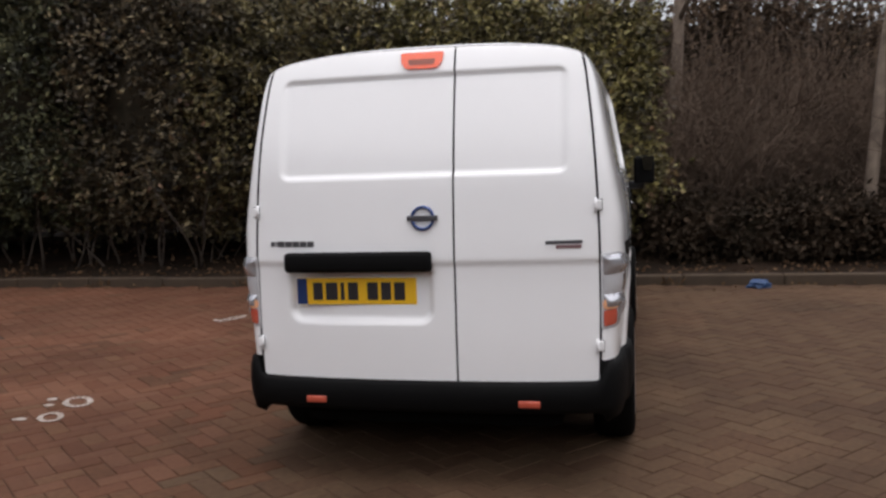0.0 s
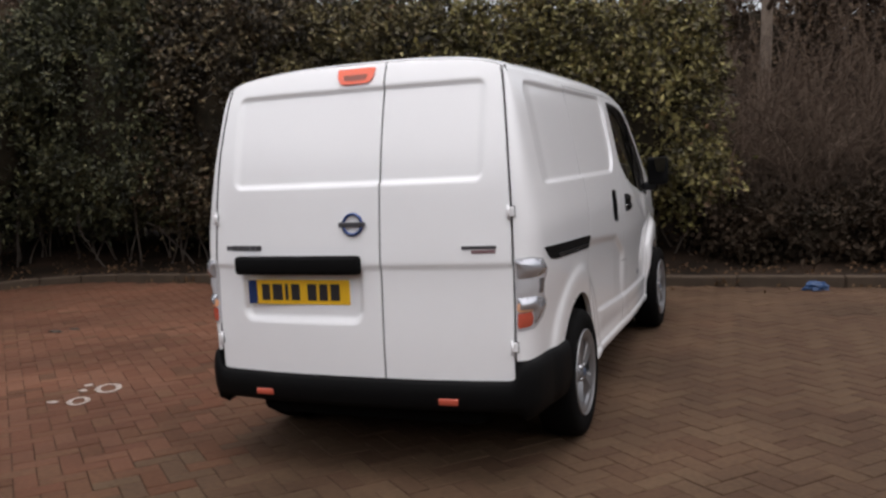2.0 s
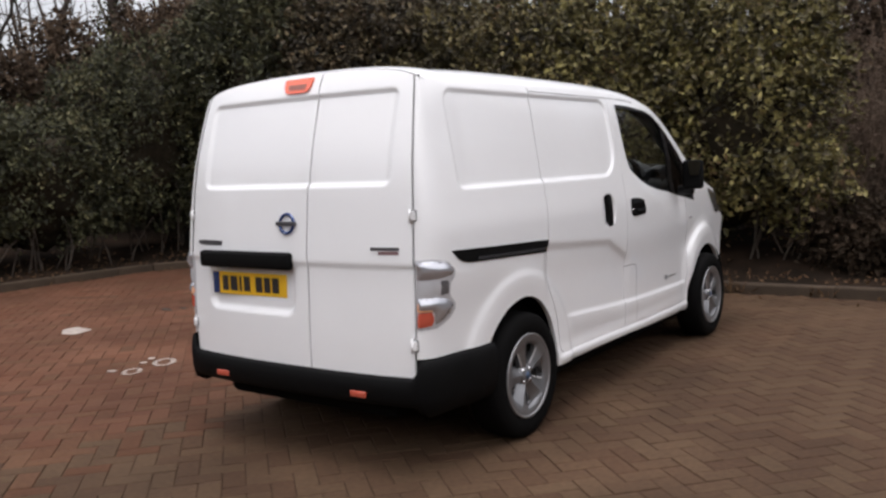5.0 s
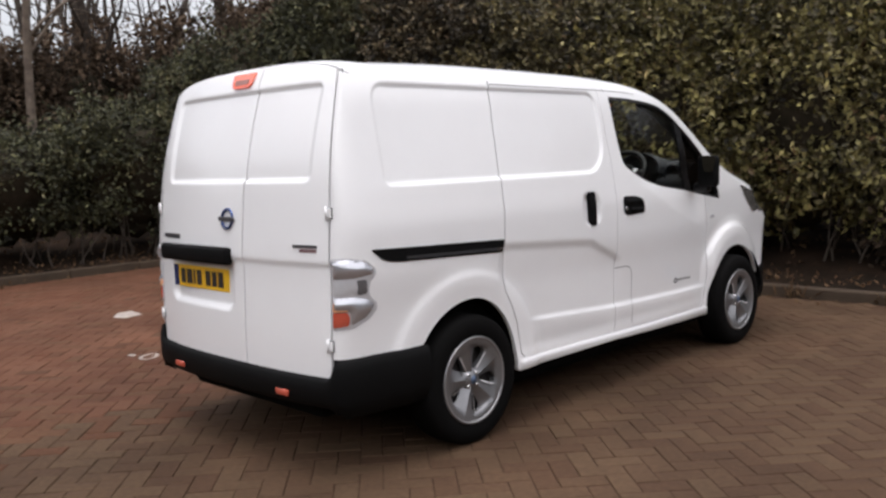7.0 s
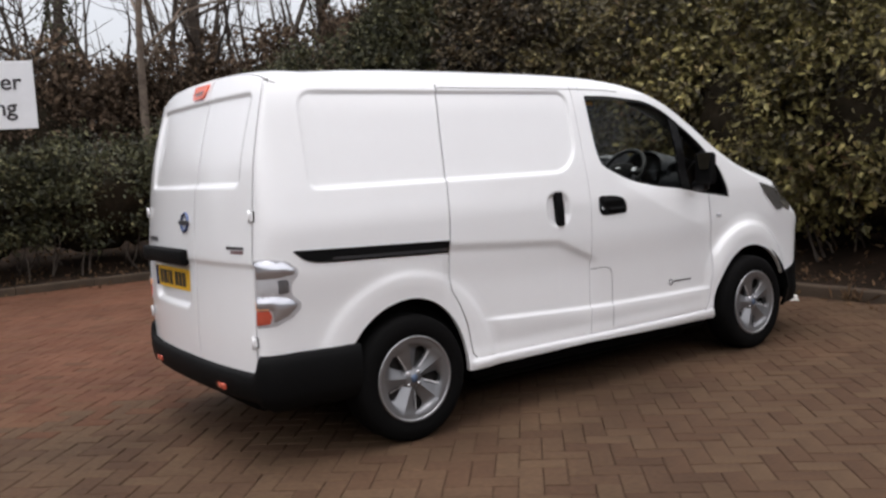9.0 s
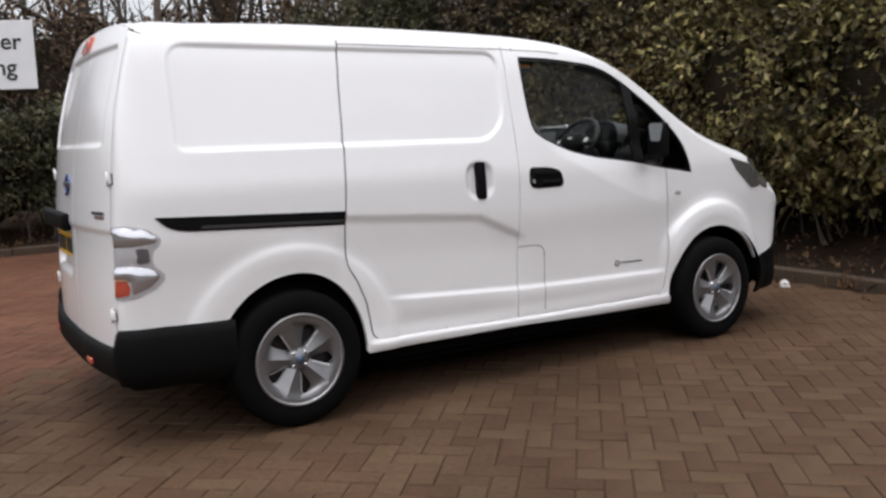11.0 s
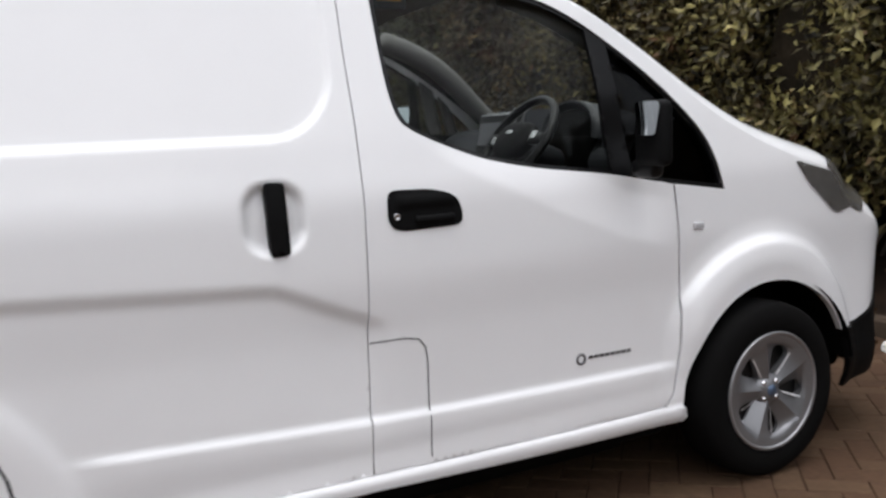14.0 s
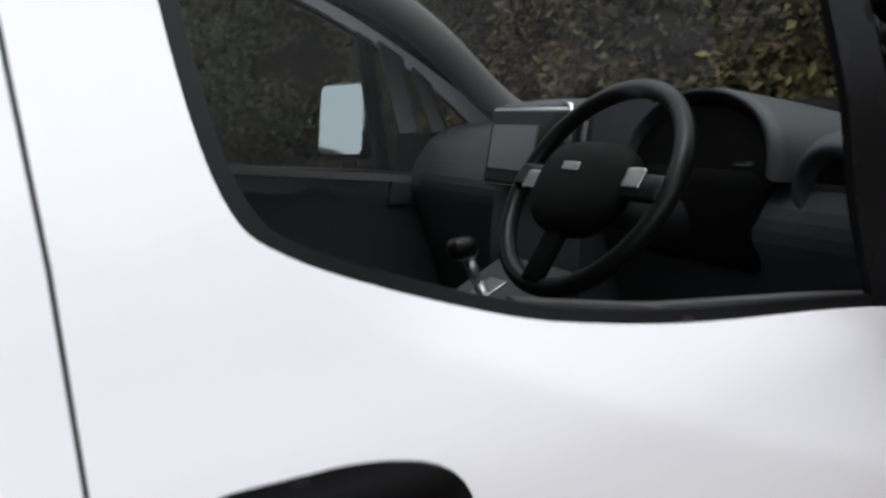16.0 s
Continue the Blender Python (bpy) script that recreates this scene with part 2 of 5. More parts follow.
def panel(name, outline, shape, mat, parent, step=0.012, rim=0.022, inward=(-1, 0, 0), holes=(), label=""):
    """A pressed sheet: the outline, filled with a fine net, laid on shape(a, b) and turned in along its edge."""
    loops = [resample(o, step) for o in (outline, *holes)]
    lo, hi = loops[0].min(0), loops[0].max(0)
    ga, gb = np.meshgrid(np.arange(lo[0] + step / 2, hi[0], step), np.arange(lo[1] + step / 2, hi[1], step))
    ga = ga + (np.arange(len(ga)) % 2)[:, None] * step / 2
    g = np.stack([ga.ravel(), gb.ravel()], 1)
    keep = within(g, loops[0])
    for h in loops[1:]:
        keep &= ~within(g, h)
    g = g[keep]
    edge = np.concatenate(loops)
    near = np.zeros(len(g), bool)
    for i in range(0, len(g), 4000):
        d = ((g[i:i + 4000, None, :] - edge[None]) ** 2).sum(-1).min(1)
        near[i:i + 4000] = d < (0.55 * step) ** 2
    g = g[~near]
    pts = np.concatenate([edge, g])
    edges, o = [], 0
    for lp in loops:
        edges += [(o + i, o + (i + 1) % len(lp)) for i in range(len(lp))]
        o += len(lp)
    v, _, f, *_ = delaunay_2d_cdt([Vector(p) for p in pts], edges, [], 0, 1e-6)
    v = np.array([tuple(p) for p in v])
    f = np.array([tuple(t) for t in f if len(t) == 3])
    c = v[f].mean(1)
    ok = within(c, loops[0])
    for h in loops[1:]:
        ok &= ~within(c, h)
    f = f[ok]
    w = shape(v[:, 0], v[:, 1])
    nrm = np.cross(w[f[:, 1]] - w[f[:, 0]], w[f[:, 2]] - w[f[:, 0]])
    turn = nrm @ np.array(inward) > 0
    f[turn] = f[turn][:, ::-1]
    verts, faces = list(w), [tuple(t) for t in f]
    if rim:
        for lp in loops:
            e = shape(lp[:, 0], lp[:, 1])
            base, k = len(verts), len(lp)
            verts += list(e) + list(e + np.array(inward) * rim)
            faces += [(base + i, base + (i + 1) % k, base + k + (i + 1) % k, base + k + i) for i in range(k)]
    ob = link_mesh(name, verts, faces, mat, parent, label)
    return ob


def loft(name, rows, mat, parent, label="", flip=False, close=False):
    """A sheet through rows of points."""
    r = np.array(rows)
    n, k = r.shape[:2]
    faces = []
    for i in range(n - 1):
        for j in range(k if close else k - 1):
            q = (i * k + j, i * k + (j + 1) % k, (i + 1) * k + (j + 1) % k, (i + 1) * k + j)
            faces.append(q[::-1] if flip else q)
    return link_mesh(name, r.reshape(-1, 3), faces, mat, parent, label)


def strip(name, pts, width, shape, mat, parent, lift=0.0015, out=(1, 0, 0)):
    """A thin band along a line on a surface."""
    p = resample(pts, 0.02, closed=False)
    p = np.concatenate([p, [np.array(pts[-1][:2], float)]])
    d = np.gradient(p, axis=0)
    d /= np.hypot(d[:, 0], d[:, 1])[:, None]
    nrm = np.stack([-d[:, 1], d[:, 0]], 1) * width / 2
    a, b = p + nrm, p - nrm
    o = np.array(out) * lift
    return loft(name, [shape(a[:, 0], a[:, 1]) + o, shape(b[:, 0], b[:, 1]) + o], mat, parent)


# ---- the van's surfaces: forward is +y, its driver's side +x, the rear axle at y = 0 ----
side_profile = pchip([.15, .22, .27, .33, .40, .47, .55, .70, .90, 1.05, 1.2, 1.35, 1.5, 1.65, 1.74, 1.80],
                     [.770, .785, .800, .806, .800, .800, .803, .812, .830, .828, .808, .782, .755, .726, .692, .64])
rear_profile = pchip([.2, .43, .60, .9, 1.124, 1.35, 1.6, 1.79, 1.87], [-.80, -.80, -.80, -.797, -.778, -.750, -.690, -.622, -.57])
door_edge = pchip([.3, .455, .75, .95, 1.15, 1.39, 1.6, 1.76, 1.80], [.722, .724, .730, .730, .725, .712, .692, .666, .64])
shoulder = pchip([-.7, 1.2, 1.5, 1.69, 1.86, 2.03, 2.25, 2.40, 2.5, 2.63, 2.8, 2.97, 3.15, 3.25, 3.40, 3.50, 3.60],
                 [1.735, 1.735, 1.728, 1.712, 1.684, 1.620, 1.490, 1.385, 1.315, 1.240, 1.165, 1.105, 1.045, .905, .852, .775, .62])
crown = pchip([-.7, -.56, -.3, .3, 1.0, 1.4, 1.7, 1.9, 2.2, 2.5, 2.75, 2.9, 3.1, 3.3, 3.45, 3.60],
              [1.79, 1.815, 1.838, 1.855, 1.85, 1.835, 1.80, 1.735, 1.60, 1.43, 1.29, 1.235, 1.17, 1.06, .875, .68])
REAR_WHEEL, FRONT_WHEEL, HUB_Z = 0.0, 2.725, 0.31


def side_x(y, z):
    y, z = np.asarray(y, float), np.asarray(z, float)
    x = side_profile(z) - .04 * (np.clip(y - 1.3, 0, 1.3) / 1.13) ** 2 - .0814 * np.maximum(y - 2.6, 0) - .34 * (np.maximum(y - 3.24 - .10 * (1 - step01(.84, .92, z)), 0) / .36) ** 3 - .012 * (np.maximum(-.2 - y, 0) / .4) ** 2
    # pressed-in upper panels
    d = round_box(y, z, -.47, 1.200, 1.254, 1.70, (.07, .18, .04, .08))
    x = x - .013 * (1 - step01(-.010, .003, d)) * (.45 + .55 * step01(-.47, -.33, y))
    # belt crease from the rail's end, stepping down at the driver's door
    zb = np.interp(y, [.25, 1.0, 1.08, 1.25, 1.4], [.945, .898, .86, .785, .74])
    on = step01(.20, .26, y) * (1 - step01(1.22, 1.33, y))
    x = x - .014 * on * step01(0, .05, zb - z) * (1 - step01(.05, .42, zb - z))
    # low crease along the doors
    zl = np.interp(y, [.4, .58, 1.24, 2.29], [.535, .524, .488, .463])
    on = step01(.42, .62, y) * (1 - step01(2.25, 2.4, y))
    x = x + .012 * on * step01(-.004, .013, zl - z) * (1 - step01(.03, .16, zl - z))
    # the front door's shoulder, leaning in towards the window
    d = np.clip(z - np.interp(y, [1.42, 1.53, 1.66, 1.87, 2.15, 2.36], [1.22, 1.16, 1.10, 1.0, .89, .84]), 0, .16)
    x = x - .125 * np.where(d < .014, d * d / .028, d - .007) * step01(1.42, 1.56, y) * (1 - step01(2.22, 2.36, y)) * (1 - step01(1.2, 1.36, z))
    # sill standing proud below the doors
    zs = np.interp(y, [.44, 1.24, 2.30], [.336, .3263, .3135]) - .001
    x = x + .011 * step01(.345, .39, y) * (1 - step01(2.36, 2.40, y)) * step01(0, .012, zs - z) * (1 - step01(.035, .075, zs - z))
    # wheel-arch flares
    r = np.hypot(y - .0, z - HUB_Z)
    x = x + (.007 * (1 - step01(.490, .535, r)) + .011 * (1 - step01(.44, .57, r))) * step01(.10, .3, z)
    r = np.hypot(y - 2.765, z - HUB_Z)
    x = x + (.034 * (1 - step01(.43, .60, r)) + .018 * (1 - step01(.505, .55, r))) * step01(2.28, 2.44, y) * (.25 + .75 * step01(.26, .58, z + .5 * np.maximum(y - 2.8, 0)))
    # scoop behind the sliding door's handle
    d = round_box(y, z, .925, 1.095, .965, 1.15, (.07, .07, .07, .07))
    x = x - .022 * (1 - step01(-.026, .004, d))
    return x


def side(y, z):
    return np.stack([side_x(y, z), y + 0 * z, z + 0 * y], -1)


def side_left(y, z):
    return side(y, z) * (-1, 1, 1)


def rear_y(x, z):
    x, z = np.asarray(x, float), np.asarray(z, float)
    y = rear_profile(z) + .055 * (np.abs(x) / .72) ** 2.6
    d = round_box(x, z, -.615, .615, 1.288, 1.702, (.05, .05, .05, .05))
    y = y + .013 * (1 - step01(-.011, .004, d)) * (1 - step01(.575, .617, np.abs(x)))
    d = round_box(x, z, -.575, .06, .685, .93, (.03, .06, .06, .03))
    y = y + .026 * (1 - step01(-.026, .004, d))
    y = y + .009 * step01(0, .026, .945 - z) * (1 - step01(.05, .4, .945 - z))
    return y


def rear(x, z):
    return np.stack([x + 0 * z, rear_y(x, z), z + 0 * x], -1)


def corner(u, z):
    """The rounded corner between flank (u = 0) and rear door (u = 1)."""
    u, z = np.asarray(u, float), np.asarray(z, float)
    x0, y0 = side_x(-.56 + 0 * z, z), -.56
    x1 = door_edge(z)
    y1 = rear_y(x1, z)
    cx0, cy0, cx1, cy1 = x0 - .004, y0 - .09 + .03 * step01(1.2, 1.7, z), x1 + np.minimum(.075, .8 * (x0 - x1)), y1 + .004
    b0, b1, b2, b3 = (1 - u) ** 3, 3 * u * (1 - u) ** 2, 3 * u * u * (1 - u), u ** 3
    return np.stack([b0 * x0 + b1 * cx0 + b2 * cx1 + b3 * x1, b0 * y0 + b1 * cy0 + b2 * cy1 + b3 * y1, z + 0 * u], -1)


def arc(cy, r_front, r_back, r_up, a0, a1, n=26):
    out = []
    for i in range(n + 1):
        a = radians(a0 + (a1 - a0) * i / n)
        out.append((cy + (r_front if math.cos(a) > 0 else r_back) * math.cos(a), HUB_Z + r_up * math.sin(a)))
    return out


WINDOW_LOW = [(2.572, 1.022), (2.30, 1.064), (2.08, 1.104), (1.83, 1.136), (1.69, 1.162), (1.60, 1.186), (1.49, 1.228), (1.41, 1.267), (1.376, 1.302)]
WINDOW_REAR = [(1.356, 1.38), (1.343, 1.51), (1.335, 1.655), (1.345, 1.678)]
WINDOW_TOP = [(1.52, 1.677), (1.69, 1.663), (1.86, 1.640), (2.03, 1.570), (2.25, 1.430), (2.40, 1.310), (2.50, 1.205), (2.545, 1.115)]


def smooth_line(pts, k=5):
    """A rounded line through the points."""
    p = [np.array(q, float) for q in pts]
    p = [2 * p[0] - p[1]] + p + [2 * p[-1] - p[-2]]
    out = []
    for a, b, c, d in zip(p, p[1:], p[2:], p[3:]):
        for t in np.linspace(0, 1, k, endpoint=False):
            q = .5 * (2 * b + (c - a) * t + (2 * a - 5 * b + 4 * c - d) * t * t + (3 * b - a - 3 * c + d) * t ** 3)
            out.append((float(q[0]), float(q[1])))
    return out + [tuple(map(float, pts[-1]))]


swept = smooth_line(WINDOW_LOW + WINDOW_REAR)
WINDOW_LOW = [p for p in swept if p[1] < 1.30]
WINDOW_REAR = [p for p in swept if p[1] >= 1.30]
WINDOW_TOP = smooth_line(WINDOW_TOP, 4)
WINDOW = WINDOW_LOW + WINDOW_REAR + WINDOW_TOP
SEAM_SLIDE = [(.316, 1.728), (.300, 1.55), (.289, 1.33), (.275, 1.14), (.263, .95), (.258, .74), (.268, .695), (.311, .622), (.352, .52), (.368, .43), (.378, .365), (.40, .3425), (.44, .336)]
SEAM_B = [(1.240, 1.715), (1.243, 1.50), (1.252, 1.28), (1.253, 1.10), (1.249, .90), (1.247, .60), (1.240, .3263)]
SEAM_FRONT = [(2.30, .3135), (2.335, .36), (2.358, .50), (2.366, .71), (2.351, .91), (2.337, 1.056)]
GAP = .0042


def shift(pts, d):
    return [(p[0] + d, p[1]) for p in pts]


van = thing("van", "white two-door panel van with black bumpers parked on block paving", "van")


def flank(shape, inward, step, names):
    """Quarter panel with sill, sliding door, front door and wing of one side."""
    quarter = [(-.56, 1.7365), (.312, 1.7365)] + shift(SEAM_SLIDE, -GAP)[:-1] + [(.44, .3355), (1.24, .3263), (2.2966, .3135), (2.385, .298), (2.40, .262), (2.385, .248), (1.24, .284), (.355, .280)] + arc(.01, .337, .383, .39, -3, 148) + [(-.34, .520), (-.56, .535)]
    out = [panel(names[0], quarter, shape, PAINT, van, step, inward=inward)]
    slide = shift(SEAM_SLIDE, GAP) + [(1.240 - .002, .3293)] + shift(SEAM_B[::-1], -.002)[1:-1] + [(1.240 - .002, 1.7365), (.32, 1.7365)]
    out.append(panel(names[1], slide, shape, PAINT, van, step, inward=inward))
    door = shift(SEAM_B, .002)[:-1] + [(1.242, .3293)] + [(2.2966, .3165)] + shift(SEAM_FRONT, -GAP)[1:] + [p for p in WINDOW_LOW if p[0] < 2.33] + WINDOW_REAR + [(1.303, 1.71), (1.303, 1.7365), (1.242, 1.7365)]
    out.append(panel(names[2], door, shape, PAINT, van, step, inward=inward))
    y = np.linspace(1.305, 3.585, 76)
    top = list(zip(y, shoulder(y) + .001))
    wing = top + [(3.60, .615), (3.595, .60), (3.44, .482), (3.34, .452), (3.20, .447)] + arc(2.76, .455, .385, .378, 21, 186) + [(2.40, .262), (2.385, .300), (2.304, .309)] + shift(SEAM_FRONT, GAP)[1:] + [(2.572, 1.022)] + WINDOW_TOP[::-1] + [(1.352, 1.6805), (1.31, 1.70)]
    out.append(panel(names[3], wing, shape, PAINT, van, step, inward=inward))
    return out


quarter, sliding_door, front_door, wing = flank(side, (-1, 0, 0), .0095, ("quarter_panel", "sliding_door", "front_door", "front_wing"))
quarter_l, sliding_l, passenger_door, wing_l = flank(side_left, (1, 0, 0), .03, ("quarter_panel", "sliding_door", "front_door", "front_wing"))

# roof, windscreen pillars and bonnet
th = np.linspace(.11, math.pi / 2, 30)
cs, sn = np.cos(th) ** (2 / 2.7), np.sin(th) ** (2 / 2.7)
cs, sn = cs / cs[0], (sn - sn[0]) / (1 - sn[0])


def section(y):
    x0, z0 = side_x(y, shoulder(y)), shoulder(y)
    return np.stack([x0 * cs, y + 0 * cs + .10 * sn * step01(2.2, 3.3, y), z0 + (np.maximum(crown(y), z0 + .01) - z0) * sn], -1)


us = np.linspace(0, 1, 15)
z_rim = 1.735 + .078 * sn
x_rim = section(-.56)[:, 0]
rim_z = lambda x: np.interp(np.abs(x), x_rim[::-1], z_rim[::-1])
z_top = np.full(15, 1.735)
for _ in range(12):
    z_top = rim_z(corner(us, z_top)[:, 0])
c_top = corner(us, z_top)
xb = np.linspace(0, c_top[-1, 0] - .002, 40)
xx = np.concatenate([xb, c_top[::-1, 0]])
yy = np.concatenate([rear_y(xb, rim_z(xb)), c_top[::-1, 1]])
o = np.argsort(xx)
rim = np.stack([x_rim, np.interp(x_rim, xx[o], yy[o]), z_rim], -1)
# corner pillars
for sx in (1, -1):
    z = np.concatenate([np.linspace(.535, .66, 8), np.linspace(.66, .985, 14)[1:], np.linspace(.985, 1.735, 34)[1:]])
    rows = [corner(us, np.full(15, v)) * (sx, 1, 1) for v in z]
    rows += [corner(us, 1.735 + (z_top - 1.735) * k) * (sx, 1, 1) for k in (.33, .67, 1.0)]
    loft("corner_pillar", rows, PAINT, van, flip=sx < 0)

ROOF_Y = np.concatenate([np.linspace(-.35, 1.8, 40)])


def top_rows(rows):
    return [np.concatenate([r, r[::-1][1:] * (-1, 1, 1)]) for r in rows]


first = section(-.35)
rows = [rim + (first - rim) * t for t in np.linspace(0, 1, 8)[:-1]]
flange = [rim * (.985, 1, 1) + (0, .016, -.035), rim]
for i, t in enumerate(np.linspace(0, 1, 8)[:-1]):
    rows[i] = rows[i] + np.stack([0 * cs, 0 * cs, .012 * math.sin(math.pi * t) * sn], -1)
loft("roof", top_rows(flange + rows + [section(v) for v in ROOF_Y]), PAINT, van)
screen_y = np.linspace(1.8, 2.72, 24)
K = 5
full = [section(v) for v in screen_y]
for sx in (1, -1):
    loft("windscreen_pillar", [r[:K + 1] * (sx, 1, 1) for r in full], PAINT, van, flip=sx < 0)
windscreen = loft("windscreen", top_rows([r[K:] for r in full]), SCREENGLASS, van)
windscreen.visible_shadow = False
loft("bonnet", top_rows([section(v) for v in np.linspace(2.72, 3.585, 36)]), PAINT, van)
# nose between the wings
tt = np.linspace(-1, 1, 25)


def nose(name, z0, z1, mat, label, grow=.07):
    zz = np.linspace(z0, z1, 12)
    ex = side_x(3.585 + 0 * zz, zz)
    return loft(name, [np.stack([ex[i] * tt, 3.585 + grow * (1 - tt ** 2) ** .7 - .05 * np.abs((zz[i] - .5) / .3) ** 2, zz[i] + 0 * tt], -1) for i in range(12)], mat, van, label)


nose("front_panel", .60, .70, PAINT, "")
nose("front_bumper", .20, .66, PLASTIC, "black plastic front bumper", .12)
low = [(3.20, .443), (3.34, .448), (3.445, .478), (3.595, .594), (3.60, .50), (3.585, .34), (3.52, .225), (3.24, .205), (3.215, .33)]
panel("bumper_corner", low, lambda y, z: side(y, z) + (.010, 0, 0), PLASTIC, van, .02)
panel("bumper_corner", low, lambda y, z: side_left(y, z) - (.010, 0, 0), PLASTIC, van, .03, inward=(1, 0, 0))

# dark seals behind the shut lines
inner = lambda y, z: side(y, z) - (.012, 0, 0)
for line, mat in ((SEAM_SLIDE, material("worn_grey_seal", (0.02, 0.02, 0.021), 0.75)), (SEAM_B, LINE), (SEAM_FRONT, LINE)):
    strip("door_seal", line, .03, inner, mat, quarter)
strip("shut_line", [(.316, 1.705), (.318, 1.712), (.326, 1.718), (.34, 1.719), (1.24, 1.717), (1.50, 1.712), (1.62, 1.702)], .0045, side, LINE, sliding_door)
strip("shut_line", [(1.252, .698), (1.35, .700), (1.395, .690), (1.415, .665), (1.421, .62), (1.419, .345)], .004, side, LINE, front_door)

# window: rubber frame, panes and the black sail that carries the mirror
def window_set(shape, inward, parent, sx):
    ring_in = [(p[0] + (1.9 - p[0]) * .03, p[1] + (1.36 - p[1]) * .055) for p in WINDOW]
    deep = lambda y, z: shape(y, z) + np.array(inward) * .006
    ring_out = [(p[0] - (1.9 - p[0]) * .006, p[1] - (1.36 - p[1]) * .012) for p in WINDOW]
    panel("window_rubber", ring_out, deep, GLOSSBLACK, parent, .02, rim=.010, inward=inward, holes=[ring_in])
    pane_at = lambda y, z: np.stack([sx * (side_profile(z) - .030 - .04 * (np.maximum(y - 1.3, 0) / 1.13) ** 2), y + 0 * z, z + 0 * y], -1)
    cut = 2.15 if sx > 0 else 2.22
    main = [p for p in WINDOW_LOW if p[0] < cut] + WINDOW_REAR + [p for p in WINDOW_TOP if p[0] < cut - .04]
    g = panel("window_pane", main, pane_at, GLASS, parent, .04, rim=0, inward=inward)
    g.visible_shadow = False
    bar = lambda y, z: shape(y, z) + np.array(inward) * .004
    panel("window_bar", [(2.105, 1.075), (2.19, 1.065), (2.12, 1.535), (2.045, 1.575)] if sx > 0 else [(2.165, 1.07), (2.21, 1.06), (2.155, 1.50), (2.11, 1.53)], bar, GLOSSBLACK, parent, .02, rim=.012, inward=inward)
    panel("quarter_pane", [(2.18, 1.07), (2.56, 1.02), (2.545, 1.11), (2.49, 1.21), (2.39, 1.315), (2.24, 1.435), (2.125, 1.52)], pane_at, GLASSDARK if sx > 0 else GLASS, parent, .04, rim=0, inward=inward)
    if sx < 0:
        lined = lambda y, z: shape(y, z) + np.array(inward) * .04
        panel("bar_lining", [(2.205, 1.26), (2.27, 1.26), (2.22, 1.455), (2.155, 1.50)], lined, TRIMGREY, parent, .03, rim=.02, inward=inward)
        panel("bar_lining", [(2.305, 1.25), (2.36, 1.25), (2.30, 1.385), (2.25, 1.43)], lined, TRIMGREY, parent, .03, rim=.02, inward=inward)
        panel("mirror_sail", [(2.17, 1.07), (2.44, 1.045), (2.40, 1.25), (2.20, 1.26)], lined, GLOSSBLACK, parent, .03, rim=.02, inward=inward, label="black plastic panel behind the mirror")


window_set(side, (-1, 0, 0), front_door, 1)
window_set(side_left, (1, 0, 0), passenger_door, -1)
part("upper_trim", box((.012, .11, .05), (.650, 1.430, 1.632), .004), TRIM, van, "dark trim inside the door's upper corner", True)
panel("sticker", [(1.395, 1.632), (1.465, 1.630), (1.465, 1.649), (1.395, 1.652)], lambda y, z: np.stack([.660 + 0 * y, y + 0 * z, z + 0 * y], -1), ORANGEFILM, van, .02, rim=.003, label="small orange sticker inside the cab")

# sliding door rail
rail_shape = lambda y, z: side(y, z) + (.004, 0, 0)
panel("slide_rail", fillet([(-.588, .990, .01), (.256, .958, 0), (.256, .897, 0), (-.47, .925, .05), (-.53, .940, .03)]), rail_shape, PLASTIC, quarter, .015, label="black sliding-door rail cover")
strip("rail_groove", [(-.40, .938), (.25, .915)], .014, lambda y, z: side(y, z) + (.006, 0, 0), SMOKE, quarter)

# handles
bar_pts = lambda y, z: np.stack([side_profile(z) + .006 + 0 * y, y + 0 * z, z + 0 * y], -1)
panel("door_handle", fillet([(.989, 1.150, .012), (1.040, 1.148, .012), (1.043, .965, .012), (.993, .962, .012)]), bar_pts, PLASTIC, sliding_door, .012, rim=.03, label="upright black handle")
plate = fillet([(1.318, 1.108, .03), (1.46, 1.104, .04), (1.535, 1.078, .05), (1.545, 1.000, .03), (1.345, .995, .03), (1.316, 1.02, .02)])
grip = lambda y, z: side(y, z) + np.stack([.003 + .006 * (1 - step01(-.02, 0.0, round_box(y, z, 1.335, 1.53, 1.05, 1.10, (.02, .02, .02, .02)))), 0 * y, 0 * z], -1)
dhandle = panel("door_handle", plate, grip, PLASTIC, front_door, .007, rim=.02, label="black recessed door handle")
part("handle_grip", box((.018, .12, .022), (side_x(1.45, 1.025) + .005, 1.455, 1.024), .007), PLASTIC, dhandle, smooth=True)
v, f = revolve([(0.0, .004), (.007, .005), (.009, .006), (.010, .004), (.010, 0)], 16)
link_mesh("key_lock", [(x + .83, y + 1.341, z + 1.036) for x, y, z in v], f, CHROME, dhandle)
